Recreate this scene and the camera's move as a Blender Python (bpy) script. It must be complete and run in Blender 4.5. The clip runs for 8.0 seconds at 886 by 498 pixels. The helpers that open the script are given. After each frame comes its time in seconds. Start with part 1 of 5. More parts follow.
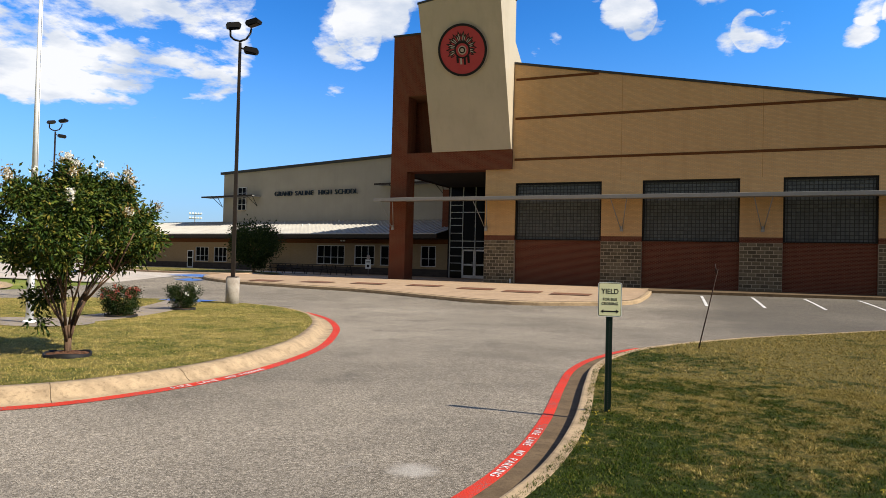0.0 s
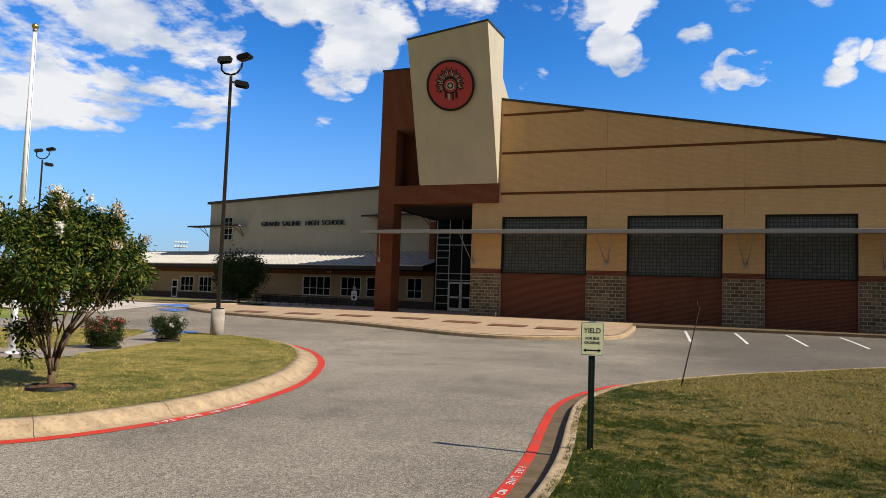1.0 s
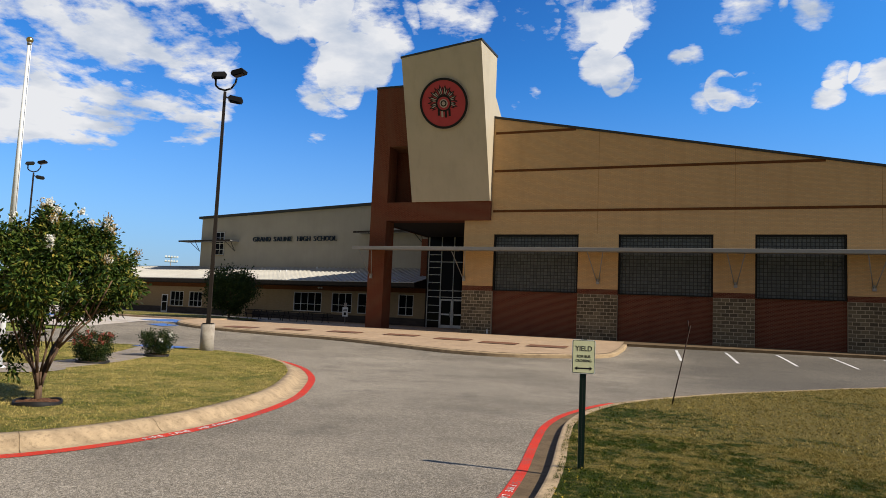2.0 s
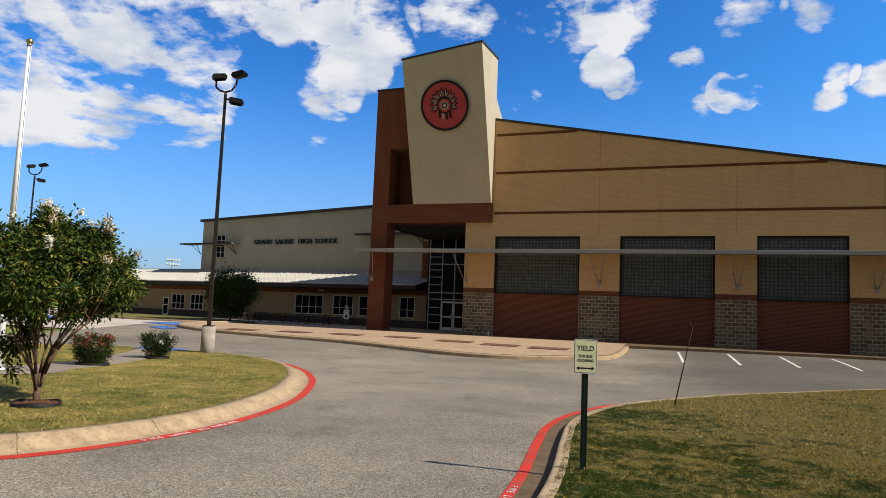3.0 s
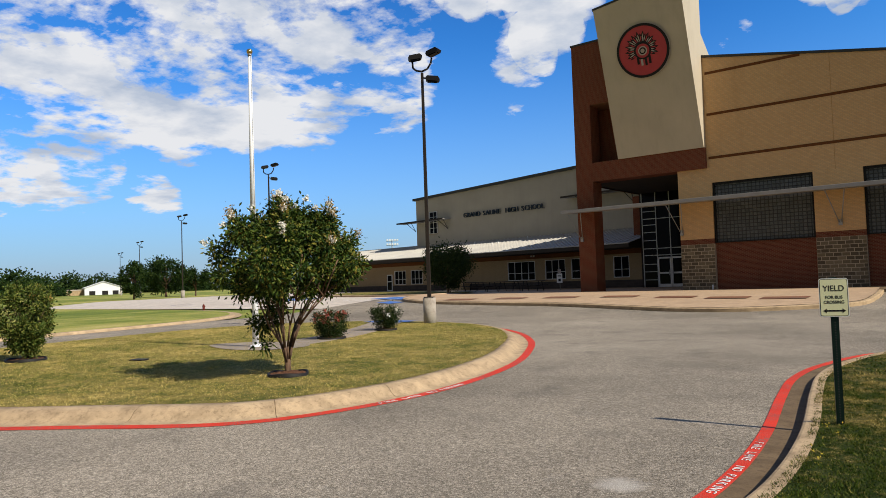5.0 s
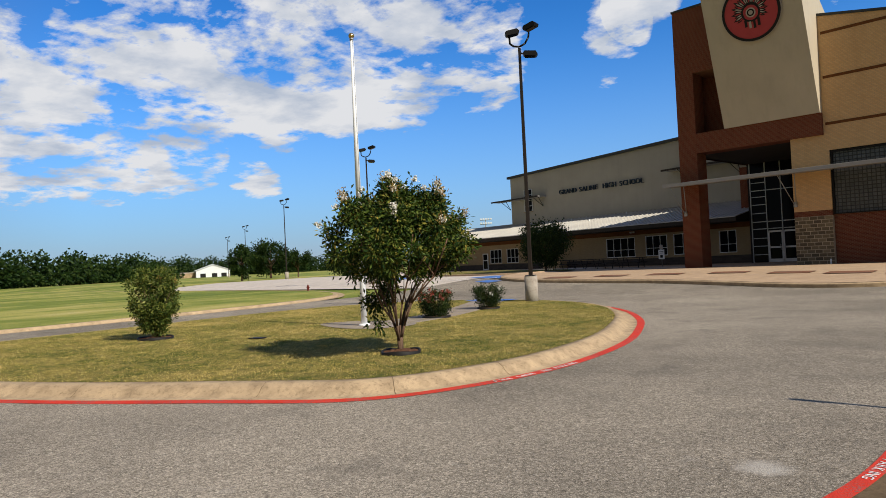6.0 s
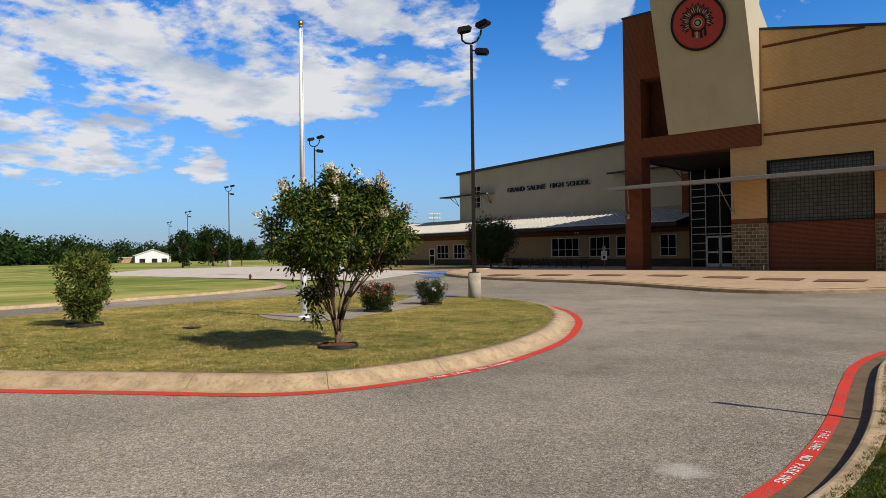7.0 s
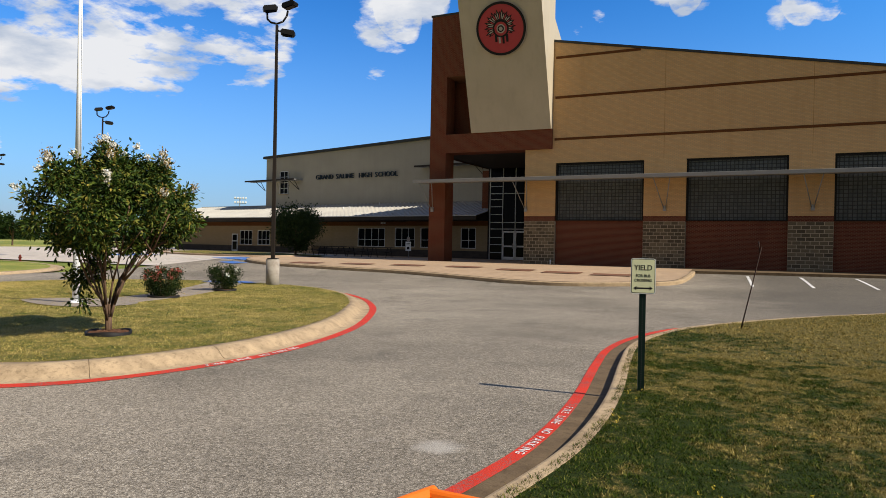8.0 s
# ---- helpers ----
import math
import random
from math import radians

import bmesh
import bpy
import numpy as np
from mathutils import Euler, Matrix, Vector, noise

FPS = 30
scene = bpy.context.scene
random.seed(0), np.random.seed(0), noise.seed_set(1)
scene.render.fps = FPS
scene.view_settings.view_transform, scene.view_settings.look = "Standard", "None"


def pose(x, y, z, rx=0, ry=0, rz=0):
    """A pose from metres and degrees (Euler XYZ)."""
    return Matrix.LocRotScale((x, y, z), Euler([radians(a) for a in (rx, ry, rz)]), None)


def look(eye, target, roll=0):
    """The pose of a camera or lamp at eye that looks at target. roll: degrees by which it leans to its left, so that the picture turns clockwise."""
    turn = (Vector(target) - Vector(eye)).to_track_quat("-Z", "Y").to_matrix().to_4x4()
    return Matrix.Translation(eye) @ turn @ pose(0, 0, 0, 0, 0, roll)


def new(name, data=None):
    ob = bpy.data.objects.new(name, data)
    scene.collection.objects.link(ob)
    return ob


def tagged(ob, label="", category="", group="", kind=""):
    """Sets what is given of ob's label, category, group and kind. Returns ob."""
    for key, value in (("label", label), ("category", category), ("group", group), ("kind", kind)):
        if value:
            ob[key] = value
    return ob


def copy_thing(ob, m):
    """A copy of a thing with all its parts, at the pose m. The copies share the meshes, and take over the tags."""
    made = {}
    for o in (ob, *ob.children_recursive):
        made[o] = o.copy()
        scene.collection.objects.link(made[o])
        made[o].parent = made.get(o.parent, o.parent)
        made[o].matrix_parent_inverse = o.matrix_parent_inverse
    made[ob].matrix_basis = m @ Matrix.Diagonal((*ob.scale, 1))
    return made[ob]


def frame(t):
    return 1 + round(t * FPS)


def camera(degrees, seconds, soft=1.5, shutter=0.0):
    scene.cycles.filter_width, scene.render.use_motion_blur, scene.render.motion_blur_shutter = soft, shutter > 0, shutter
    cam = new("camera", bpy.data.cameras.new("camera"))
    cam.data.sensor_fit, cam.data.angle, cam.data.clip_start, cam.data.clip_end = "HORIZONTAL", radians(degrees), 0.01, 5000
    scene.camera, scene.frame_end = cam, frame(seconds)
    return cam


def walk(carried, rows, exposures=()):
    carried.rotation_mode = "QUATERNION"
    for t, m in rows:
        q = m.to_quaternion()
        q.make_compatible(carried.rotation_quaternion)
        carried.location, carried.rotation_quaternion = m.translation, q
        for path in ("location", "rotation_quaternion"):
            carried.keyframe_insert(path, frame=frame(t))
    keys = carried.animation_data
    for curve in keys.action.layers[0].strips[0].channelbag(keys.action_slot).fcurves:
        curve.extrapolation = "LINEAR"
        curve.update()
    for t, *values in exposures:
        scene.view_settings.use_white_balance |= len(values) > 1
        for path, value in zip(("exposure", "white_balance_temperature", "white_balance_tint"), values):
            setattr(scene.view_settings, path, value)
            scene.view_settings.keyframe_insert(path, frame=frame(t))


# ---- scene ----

cam = camera(64.0, 8.0, soft=0.5)
PATH = [
    (0.0, pose(0.009, 0.005, 1.700, 91.12, -1.44, 19.62)),
    (0.5, pose(0.065, -0.100, 1.744, 92.28, -1.85, 18.98)),
    (1.0, pose(0.059, -0.132, 1.776, 93.68, -2.01, 18.50)),
    (1.5, pose(0.060, -0.153, 1.781, 94.62, -2.44, 17.82)),
    (3.0, pose(0.048, -0.084, 1.737, 95.30, -2.39, 17.91)),
    (3.5, pose(0.031, -0.014, 1.723, 94.97, -1.87, 20.09)),
    (4.0, pose(-0.022, 0.062, 1.697, 94.14, -0.73, 24.85)),
    (4.5, pose(-0.032, 0.075, 1.674, 93.21, 0.41, 29.68)),
    (5.0, pose(-0.013, 0.069, 1.646, 92.47, 1.91, 34.98)),
    (5.2, pose(-0.064, 0.026, 1.638, 92.21, 2.48, 36.96)),
    (6.3, pose(-0.267, -0.070, 1.660, 90.88, 2.54, 43.15)),
    (6.5, pose(-0.246, -0.079, 1.670, 90.81, 2.27, 42.92)),
    (7.0, pose(-0.198, 0.048, 1.670, 90.47, 0.76, 38.27)),
    (7.5, pose(-0.018, 0.223, 1.634, 90.19, -0.54, 31.07)),
    (8.0, pose(0.114, 0.156, 1.639, 89.64, -1.10, 23.01)),
]
walk(cam, PATH, [(0.0, 0.11, 6650, 10), (0.6, 0.06, 6650, 10), (1.5, -0.14, 6650, 10), (3.2, -0.11, 6650, 10), (4.0, -0.08, 6650, 10), (5.0, -0.16, 6650, 10), (6.5, -0.28, 6650, 10), (7.5, -0.23, 6650, 10), (8.0, -0.12, 6650, 10)])

# ---- world, sun ----
SUN_ELEV = 40.0
SUN_AZ = -1.7            # degrees from +x towards +y
SUN_DIR = Vector((math.cos(radians(SUN_ELEV)) * math.cos(radians(SUN_AZ)),
                  math.cos(radians(SUN_ELEV)) * math.sin(radians(SUN_AZ)), math.sin(radians(SUN_ELEV))))
sun = new("sun", bpy.data.lights.new("sun", "SUN"))
sun.data.energy, sun.data.angle, sun.data.color = 6.2, radians(0.53), (1.0, 0.93, 0.81)
sun.matrix_world = look(SUN_DIR * 50, (0, 0, 0))


def direction(az, el):
    """Unit vector, az in degrees left of +y, el above the horizon."""
    a, e = radians(az), radians(el)
    return (-math.sin(a) * math.cos(e), math.cos(a) * math.cos(e), math.sin(e))


world = bpy.data.worlds.new("world")
scene.world = world
world.use_nodes = True
wn, wl = world.node_tree.nodes, world.node_tree.links
wn.clear()


def wnode(kind, **kw):
    n = wn.new(kind)
    for k, v in kw.items():
        n.inputs[k.replace("_", " ")].default_value = v
    return n


def wmath(op, a, b=None, c=None, clamp=False):
    n = wn.new("ShaderNodeMath")
    n.operation, n.use_clamp = op, clamp
    for i, v in enumerate((a, b, c)):
        if v is None:
            continue
        if isinstance(v, (int, float)):
            n.inputs[i].default_value = v
        else:
            wl.new(v, n.inputs[i])
    return n.outputs[0]


w_out = wn.new("ShaderNodeOutputWorld")
w_bg = wn.new("ShaderNodeBackground")
w_bg.inputs["Strength"].default_value = 0.054
sky = wn.new("ShaderNodeTexSky")
sky.sky_type, sky.sun_disc = "NISHITA", False
sky.sun_elevation, sky.sun_rotation = radians(SUN_ELEV), radians(90 - SUN_AZ)
sky.air_density, sky.dust_density, sky.ozone_density = 1.0, 0.35, 3.0
w_tc = wn.new("ShaderNodeTexCoord")
w_sep = wn.new("ShaderNodeSeparateXYZ")
wl.new(w_tc.outputs["Generated"], w_sep.inputs[0])
# clouds lie on a flat layer overhead: the direction divided by its height
w_h = wmath("MAXIMUM", wmath("ADD", w_sep.outputs[2], 0.16), 0.05)
w_pos = wn.new("ShaderNodeCombineXYZ")
wl.new(wmath("DIVIDE", w_sep.outputs[0], w_h), w_pos.inputs[0])
wl.new(wmath("DIVIDE", w_sep.outputs[1], w_h), w_pos.inputs[1])
w_n1 = wnode("ShaderNodeTexNoise", Scale=2.1, Detail=9.0, Roughness=0.58, Distortion=0.25)
wl.new(w_pos.outputs[0], w_n1.inputs["Vector"])
w_n2 = wnode("ShaderNodeTexNoise", Scale=8.0, Detail=9.0, Roughness=0.62)
wl.new(w_pos.outputs[0], w_n2.inputs["Vector"])
# banks of cloud: azimuth, elevation, radius (degrees), weight
BANKS = [(42, 16.8, 6.5, 0.26), (48, 17.5, 7, 0.26), (54, 15.2, 5.5, 0.20), (44, 23, 8, 0.22), (36.8, 22, 5, 0.18), (38.4, 14.8, 3.2, 0.20), (49, 13, 3.2, 0.16), (58, 12.6, 5.5, 0.20), (51, 24, 7, 0.20),
         (66, 12, 7, 0.20), (72, 15, 8, 0.20), (64, 19.5, 6, 0.16), (70, 9, 5, 0.18), (82, 12, 10, 0.2), (60, 24, 6, 0.18), (63, 9, 3.6, 0.17), (31, 24.2, 3.8, 0.23), (57, 6.6, 1.8, 0.17), (77, 7.5, 6, 0.16),
         (28.4, 17.4, 2.8, 0.25), (25.9, 18.6, 2.6, 0.24), (25.2, 22.2, 3.6, 0.24), (28.7, 13.4, 1.1, 0.22), (17.8, 24.4, 3.6, 0.25), (11.5, 22.9, 2.0, 0.25), (7.0, 23.0, 3.0, 0.26), (3.8, 23.8, 2.8, 0.25), (13.6, 17, 1.3, 0.20), (11.6, 17.1, 1.3, 0.20),
         (5.4, 19.2, 1.9, 0.26), (3.8, 18.6, 1.6, 0.24), (-5.2, 23.0, 2.3, 0.28), (-9.8, 22.6, 2.0, 0.27), (-2.8, 17.2, 1.6, 0.25), (-4.2, 17.5, 1.7, 0.26), (-5.8, 17.2, 1.5, 0.25), (-0.8, 19.6, 1.4, 0.24), (-11.2, 18.3, 1.3, 0.25), (-10.6, 16.1, 1.2, 0.25), (-14.2, 17.4, 1.9, 0.26), (-15, 23, 2.2, 0.24),
         (10, 31, 6, 0.2), (28, 32, 7, 0.2), (45, 33, 9, 0.2), (-8, 32, 6, 0.2)]
bias = 0.0
for az, el, radius, weight in BANKS:
    d = wn.new("ShaderNodeVectorMath")
    d.operation = "DOT_PRODUCT"
    wl.new(w_tc.outputs["Generated"], d.inputs[0])
    d.inputs[1].default_value = direction(az, el)
    reach = 1.0 - math.cos(radians(radius * 1.15))
    near = wmath("DIVIDE", wmath("SUBTRACT", d.outputs["Value"], 1.0 - reach), reach, clamp=True)
    near = wmath("MULTIPLY", wmath("POWER", near, 0.6), weight)
    bias = near if isinstance(bias, float) else wmath("ADD", bias, near)
bias = wmath("MINIMUM", bias, 0.27)
# no cloud near the horizon, and little outside the banks
w_low = wmath("DIVIDE", wmath("SUBTRACT", 0.105, w_sep.outputs[2]), 0.05, clamp=True)
bias = wmath("SUBTRACT", wmath("SUBTRACT", bias, 0.02), wmath("MULTIPLY", w_low, 0.25))
w_sum = wmath("ADD", wmath("ADD", wmath("MULTIPLY_ADD", w_n1.outputs["Fac"], 1.05, -0.15), wmath("MULTIPLY", w_n2.outputs["Fac"], 0.40)), bias)
w_mask = wmath("DIVIDE", wmath("SUBTRACT", w_sum, 0.735), 0.095, clamp=True)
w_n3 = wnode("ShaderNodeTexNoise", Scale=3.3, Detail=6.0, Roughness=0.55)
wl.new(w_pos.outputs[0], w_n3.inputs["Vector"])
w_shade = wmath("DIVIDE", wmath("SUBTRACT", w_n3.outputs["Fac"], 0.43), 0.20, clamp=True)
w_mix = wn.new("ShaderNodeMix")
w_mix.data_type = "RGBA"
w_cloud = wn.new("ShaderNodeMix")
w_cloud.data_type = "RGBA"
w_cloud.inputs["A"].default_value = (16.4, 16.9, 17.9, 1)
w_cloud.inputs["B"].default_value = (9.2, 10.9, 13.9, 1)
wl.new(w_shade, w_cloud.inputs["Factor"])
w_tint = wn.new("ShaderNodeMix")
w_tint.data_type, w_tint.blend_type = "RGBA", "MULTIPLY"
w_tint.inputs["Factor"].default_value = 1.0
w_tint.inputs["B"].default_value = (0.72, 2.45, 4.05, 1)
w_deep = wn.new("ShaderNodeMix")
w_deep.data_type, w_deep.blend_type = "RGBA", "MULTIPLY"
w_deep.inputs["B"].default_value = (0.50, 0.60, 0.74, 1)
w_side = wmath("DIVIDE", wmath("SUBTRACT", 0.22, w_sep.outputs[0]), 0.45, clamp=True)      # paler towards the sun
wl.new(wmath("MULTIPLY", wmath("DIVIDE", wmath("SUBTRACT", w_sep.outputs[2], 0.10), 0.40, clamp=True), w_side), w_deep.inputs["Factor"])
wl.new(sky.outputs[0], w_deep.inputs["A"])
wl.new(w_deep.outputs["Result"], w_tint.inputs["A"])
w_haze = wn.new("ShaderNodeMix")
w_haze.data_type = "RGBA"
w_haze.inputs["B"].default_value = (8.0, 8.9, 11.4, 1)
wl.new(wmath("MULTIPLY", wmath("POWER", wmath("SUBTRACT", 1.0, wmath("DIVIDE", wmath("MAXIMUM", w_sep.outputs[2], 0.0), 0.34, clamp=True)), 1.8), 0.92), w_haze.inputs["Factor"])
wl.new(w_tint.outputs["Result"], w_haze.inputs["A"])
# fill light added: a pale neutral glow over the mostly unseen southern sky
w_fill = wn.new("ShaderNodeMix")
w_fill.data_type = "RGBA"
w_fill.inputs["B"].default_value = (4.5, 4.3, 4.0, 1)
wl.new(wmath("MULTIPLY", wmath("DIVIDE", wmath("SUBTRACT", 0.35, w_sep.outputs[1]), 0.6, clamp=True), wmath("MULTIPLY_ADD", w_n1.outputs["Fac"], 0.5, 0.55)), w_fill.inputs["Factor"])
wl.new(w_haze.outputs["Result"], w_fill.inputs["A"])
wl.new(w_fill.outputs["Result"], w_mix.inputs["A"])
wl.new(w_cloud.outputs["Result"], w_mix.inputs["B"])
wl.new(w_mask, w_mix.inputs["Factor"])
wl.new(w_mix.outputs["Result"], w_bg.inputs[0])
wl.new(w_bg.outputs[0], w_out.inputs[0])


# ---- materials ----
class Mat:
    """A small builder of node materials in object space."""

    def __init__(self, name, rough=0.8, metal=0.0, spec=0.2):
        self.m = bpy.data.materials.new(name)
        self.m.use_nodes = True
        self.n, self.l = self.m.node_tree.nodes, self.m.node_tree.links
        self.b = self.n["Principled BSDF"]
        self.b.inputs["Roughness"].default_value, self.b.inputs["Metallic"].default_value = rough, metal
        self.b.inputs["Specular IOR Level"].default_value = spec
        self.tc = self.n.new("ShaderNodeTexCoord")
        self.pos = self.tc.outputs["Object"]

    def world_space(self):
        self.pos = self.n.new("ShaderNodeNewGeometry").outputs["Position"]
        return self

    def noise(self, scale, detail=4.0, rough=0.55, stretch=None):
        t = self.n.new("ShaderNodeTexNoise")
        t.inputs["Scale"].default_value, t.inputs["Detail"].default_value, t.inputs["Roughness"].default_value = scale, detail, rough
        src = self.pos
        if stretch:
            mp = self.n.new("ShaderNodeMapping")
            mp.inputs["Scale"].default_value = stretch
            self.l.new(src, mp.inputs[0])
            src = mp.outputs[0]
        self.l.new(src, t.inputs["Vector"])
        return t.outputs["Fac"]

    def voronoi(self, scale, out="Distance"):
        t = self.n.new("ShaderNodeTexVoronoi")
        t.inputs["Scale"].default_value = scale
        self.l.new(self.pos, t.inputs["Vector"])
        return t.outputs[out]

    def ramp(self, fac, stops):
        r = self.n.new("ShaderNodeValToRGB")
        e = r.color_ramp.elements
        while len(e) < len(stops):
            e.new(0.5)
        for i, (p, c) in enumerate(stops):
            e[i].position = p
            e[i].color = (*c, 1) if len(c) == 3 else c
        self.l.new(fac, r.inputs[0])
        return r.outputs[0]

    def mix(self, fac, a, b, kind="MIX"):
        x = self.n.new("ShaderNodeMix")
        x.data_type, x.blend_type = "RGBA", kind
        for key, v in (("Factor", fac), ("A", a), ("B", b)):
            if isinstance(v, (int, float)):
                x.inputs[key].default_value = v
            elif isinstance(v, tuple):
                x.inputs[key].default_value = (*v, 1)
            else:
                self.l.new(v, x.inputs[key])
        return x.outputs["Result"]

    def calc(self, op, a, b=0.0):
        x = self.n.new("ShaderNodeMath")
        x.operation = op
        for i, v in enumerate((a, b)):
            if isinstance(v, (int, float)):
                x.inputs[i].default_value = v
            else:
                self.l.new(v, x.inputs[i])
        return x.outputs[0]

    def color(self, v):
        if isinstance(v, tuple):
            self.b.inputs["Base Color"].default_value = (*v, 1)
        else:
            self.l.new(v, self.b.inputs["Base Color"])
        return self

    def rough(self, v):
        self.l.new(v, self.b.inputs["Roughness"])
        return self

    def bump(self, height, strength=0.3, distance=0.02):
        x = self.n.new("ShaderNodeBump")
        x.inputs["Strength"].default_value, x.inputs["Distance"].default_value = strength, distance
        self.l.new(height, x.inputs["Height"])
        self.l.new(x.outputs[0], self.b.inputs["Normal"])
        return self

    def wall_uv(self):
        """Coordinates for upright walls: along the wall, and height."""
        s, c = self.n.new("ShaderNodeSeparateXYZ"), self.n.new("ShaderNodeCombineXYZ")
        self.l.new(self.pos, s.inputs[0])
        self.l.new(self.calc("ADD", s.outputs[0], s.outputs[1]), c.inputs[0])
        self.l.new(s.outputs[2], c.inputs[1])
        return c.outputs[0]

    def bricks(self, c1, c2, mortar, width, height, joint):
        t = self.n.new("ShaderNodeTexBrick")
        t.inputs["Scale"].default_value = 1.0
        t.inputs["Brick Width"].default_value, t.inputs["Row Height"].default_value = width, height
        t.inputs["Mortar Size"].default_value, t.inputs["Mortar Smooth"].default_value, t.inputs["Bias"].default_value = joint, 0.2, 0.0
        for key, c in (("Color1", c1), ("Color2", c2), ("Mortar", mortar)):
            t.inputs[key].default_value = (*c, 1)
        self.l.new(self.wall_uv(), t.inputs["Vector"])
        return t


def plain(name, c, rough=0.7, metal=0.0, vary=0.12, scale=3.0, bump=0.0):
    m = Mat(name, rough, metal)
    dark, light = tuple(v * (1 - vary) for v in c), tuple(min(1, v * (1 + vary)) for v in c)
    n1 = m.noise(scale, 5)
    m.color(m.mix(m.noise(scale * 13, 3), m.ramp(n1, [(0.3, dark), (0.7, light)]), dark, "MIX") if vary > 0.1 else m.ramp(n1, [(0.3, dark), (0.7, light)]))
    if bump:
        m.bump(m.noise(scale * 20, 4), bump, 0.01)
    return m.m


def brickwork(name, c1, c2, mortar, width=0.203, height=0.068, joint=0.010, stain=0.25, rough=0.85):
    m = Mat(name, rough)
    t = m.bricks(c1, c2, mortar, width, height, joint)
    col = m.mix(m.calc("MULTIPLY", m.noise(0.35, 5), stain), t.outputs["Color"], tuple(v * 0.45 for v in c1))
    streak = m.noise(1.0, 4, 0.6, (1.4, 1.4, 0.12))
    col = m.mix(m.calc("MULTIPLY", m.ramp(streak, [(0.52, (0, 0, 0)), (0.75, (1, 1, 1))]), stain), col, tuple(v * 0.6 for v in c1))
    m.color(col)
    m.bump(m.calc("SUBTRACT", 1.0, t.outputs["Fac"]), 0.5, 0.008)
    return m.m


M = {}
M["tan_brick"] = brickwork("tan_brick", (0.62, 0.370, 0.165), (0.69, 0.430, 0.205), (0.50, 0.345, 0.185))
M["red_brick"] = brickwork("red_brick", (0.105, 0.023, 0.011), (0.165, 0.040, 0.018), (0.20, 0.10, 0.06), joint=0.014)
M["tower_brick"] = brickwork("tower_brick", (0.14, 0.034, 0.015), (0.19, 0.049, 0.022), (0.20, 0.10, 0.055))
M["brown_brick"] = brickwork("brown_brick", (0.13, 0.042, 0.010), (0.17, 0.058, 0.014), (0.11, 0.05, 0.02), stain=0.1)
M["wing_brick"] = brickwork("wing_brick", (0.34, 0.24, 0.125), (0.39, 0.28, 0.155), (0.31, 0.235, 0.145))
M["plinth_brick"] = brickwork("plinth_brick", (0.06, 0.048, 0.04), (0.085, 0.068, 0.056), (0.08, 0.07, 0.06), 0.4, 0.2, 0.01)

m = Mat("concrete_block", 0.9)
rnd = m.n.new("ShaderNodeObjectInfo").outputs["Random"]
c = m.ramp(rnd, [(0.0, (0.085, 0.065, 0.038)), (0.5, (0.15, 0.115, 0.066)), (1.0, (0.24, 0.185, 0.11))])
c = m.mix(m.calc("MULTIPLY", m.noise(6, 4), 0.5), c, (0.10, 0.09, 0.075))
m.color(c).bump(m.noise(40, 3), 0.6, 0.02)
M["block"] = m.m
M["mortar"] = plain("mortar", (0.46, 0.38, 0.27), 0.95, vary=0.15, scale=4)


def stucco(name, col, streaks=0.2):
    m = Mat(name, 0.9).world_space()
    c = m.ramp(m.noise(0.5, 5), [(0.3, tuple(v * 0.92 for v in col)), (0.7, tuple(v * 1.05 for v in col))])
    s = m.ramp(m.noise(1.0, 5, 0.6, (2.2, 2.2, 0.10)), [(0.5, (0, 0, 0)), (0.78, (1, 1, 1))])
    m.color(m.mix(m.calc("MULTIPLY", s, streaks), c, tuple(v * 0.6 for v in col)))
    m.bump(m.noise(60, 3), 0.25, 0.01)
    return m.m


M["panel_stucco"] = stucco("panel_stucco", (0.47, 0.405, 0.30), 0.25)
M["wing_stucco"] = stucco("wing_stucco", (0.375, 0.34, 0.275), 0.15)
M["dark_metal"] = plain("dark_metal", (0.022, 0.020, 0.018), 0.45, 0.6, 0.2, 6)
M["bronze_metal"] = plain("bronze_metal", (0.045, 0.035, 0.028), 0.5, 0.5, 0.2, 5)
M["coping"] = plain("coping", (0.06, 0.06, 0.055), 0.5, 0.5, 0.15, 3)
M["grey_metal"] = plain("grey_metal", (0.33, 0.325, 0.31), 0.5, 0.15, 0.12, 2)
M["galv"] = plain("galvanised_steel", (0.33, 0.33, 0.32), 0.5, 0.7, 0.15, 9)
# near-black: the shade under entry and eave is put into this colour
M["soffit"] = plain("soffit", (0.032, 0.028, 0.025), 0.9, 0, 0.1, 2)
M["sealant"] = plain("joint_sealant", (0.38, 0.21, 0.085), 0.9, 0, 0.15, 5)
# near-black colour that stands for unlit interiors
M["dark_inside"] = plain("dark_inside", (0.02, 0.018, 0.017), 0.9, 0, 0.1, 2)
M["white_paint"] = plain("white_paint", (0.78, 0.78, 0.76), 0.5, 0, 0.05, 4)
M["pole_white"] = plain("pole_white", (0.86, 0.86, 0.84), 0.35, 0.0, 0.06, 5)
M["gold"] = plain("gold_ball", (0.55, 0.36, 0.10), 0.3, 0.9, 0.1, 8)
M["frame_white"] = plain("frame_white", (0.66, 0.66, 0.64), 0.5, 0.1, 0.06, 4)
M["frame_alu"] = plain("frame_aluminium", (0.38, 0.39, 0.39), 0.45, 0.5, 0.1, 4)
M["letters"] = plain("letters", (0.03, 0.045, 0.06), 0.4, 0.4, 0.1, 5)
M["red_disc"] = plain("red_disc", (0.42, 0.055, 0.06), 0.6, 0, 0.12, 2)
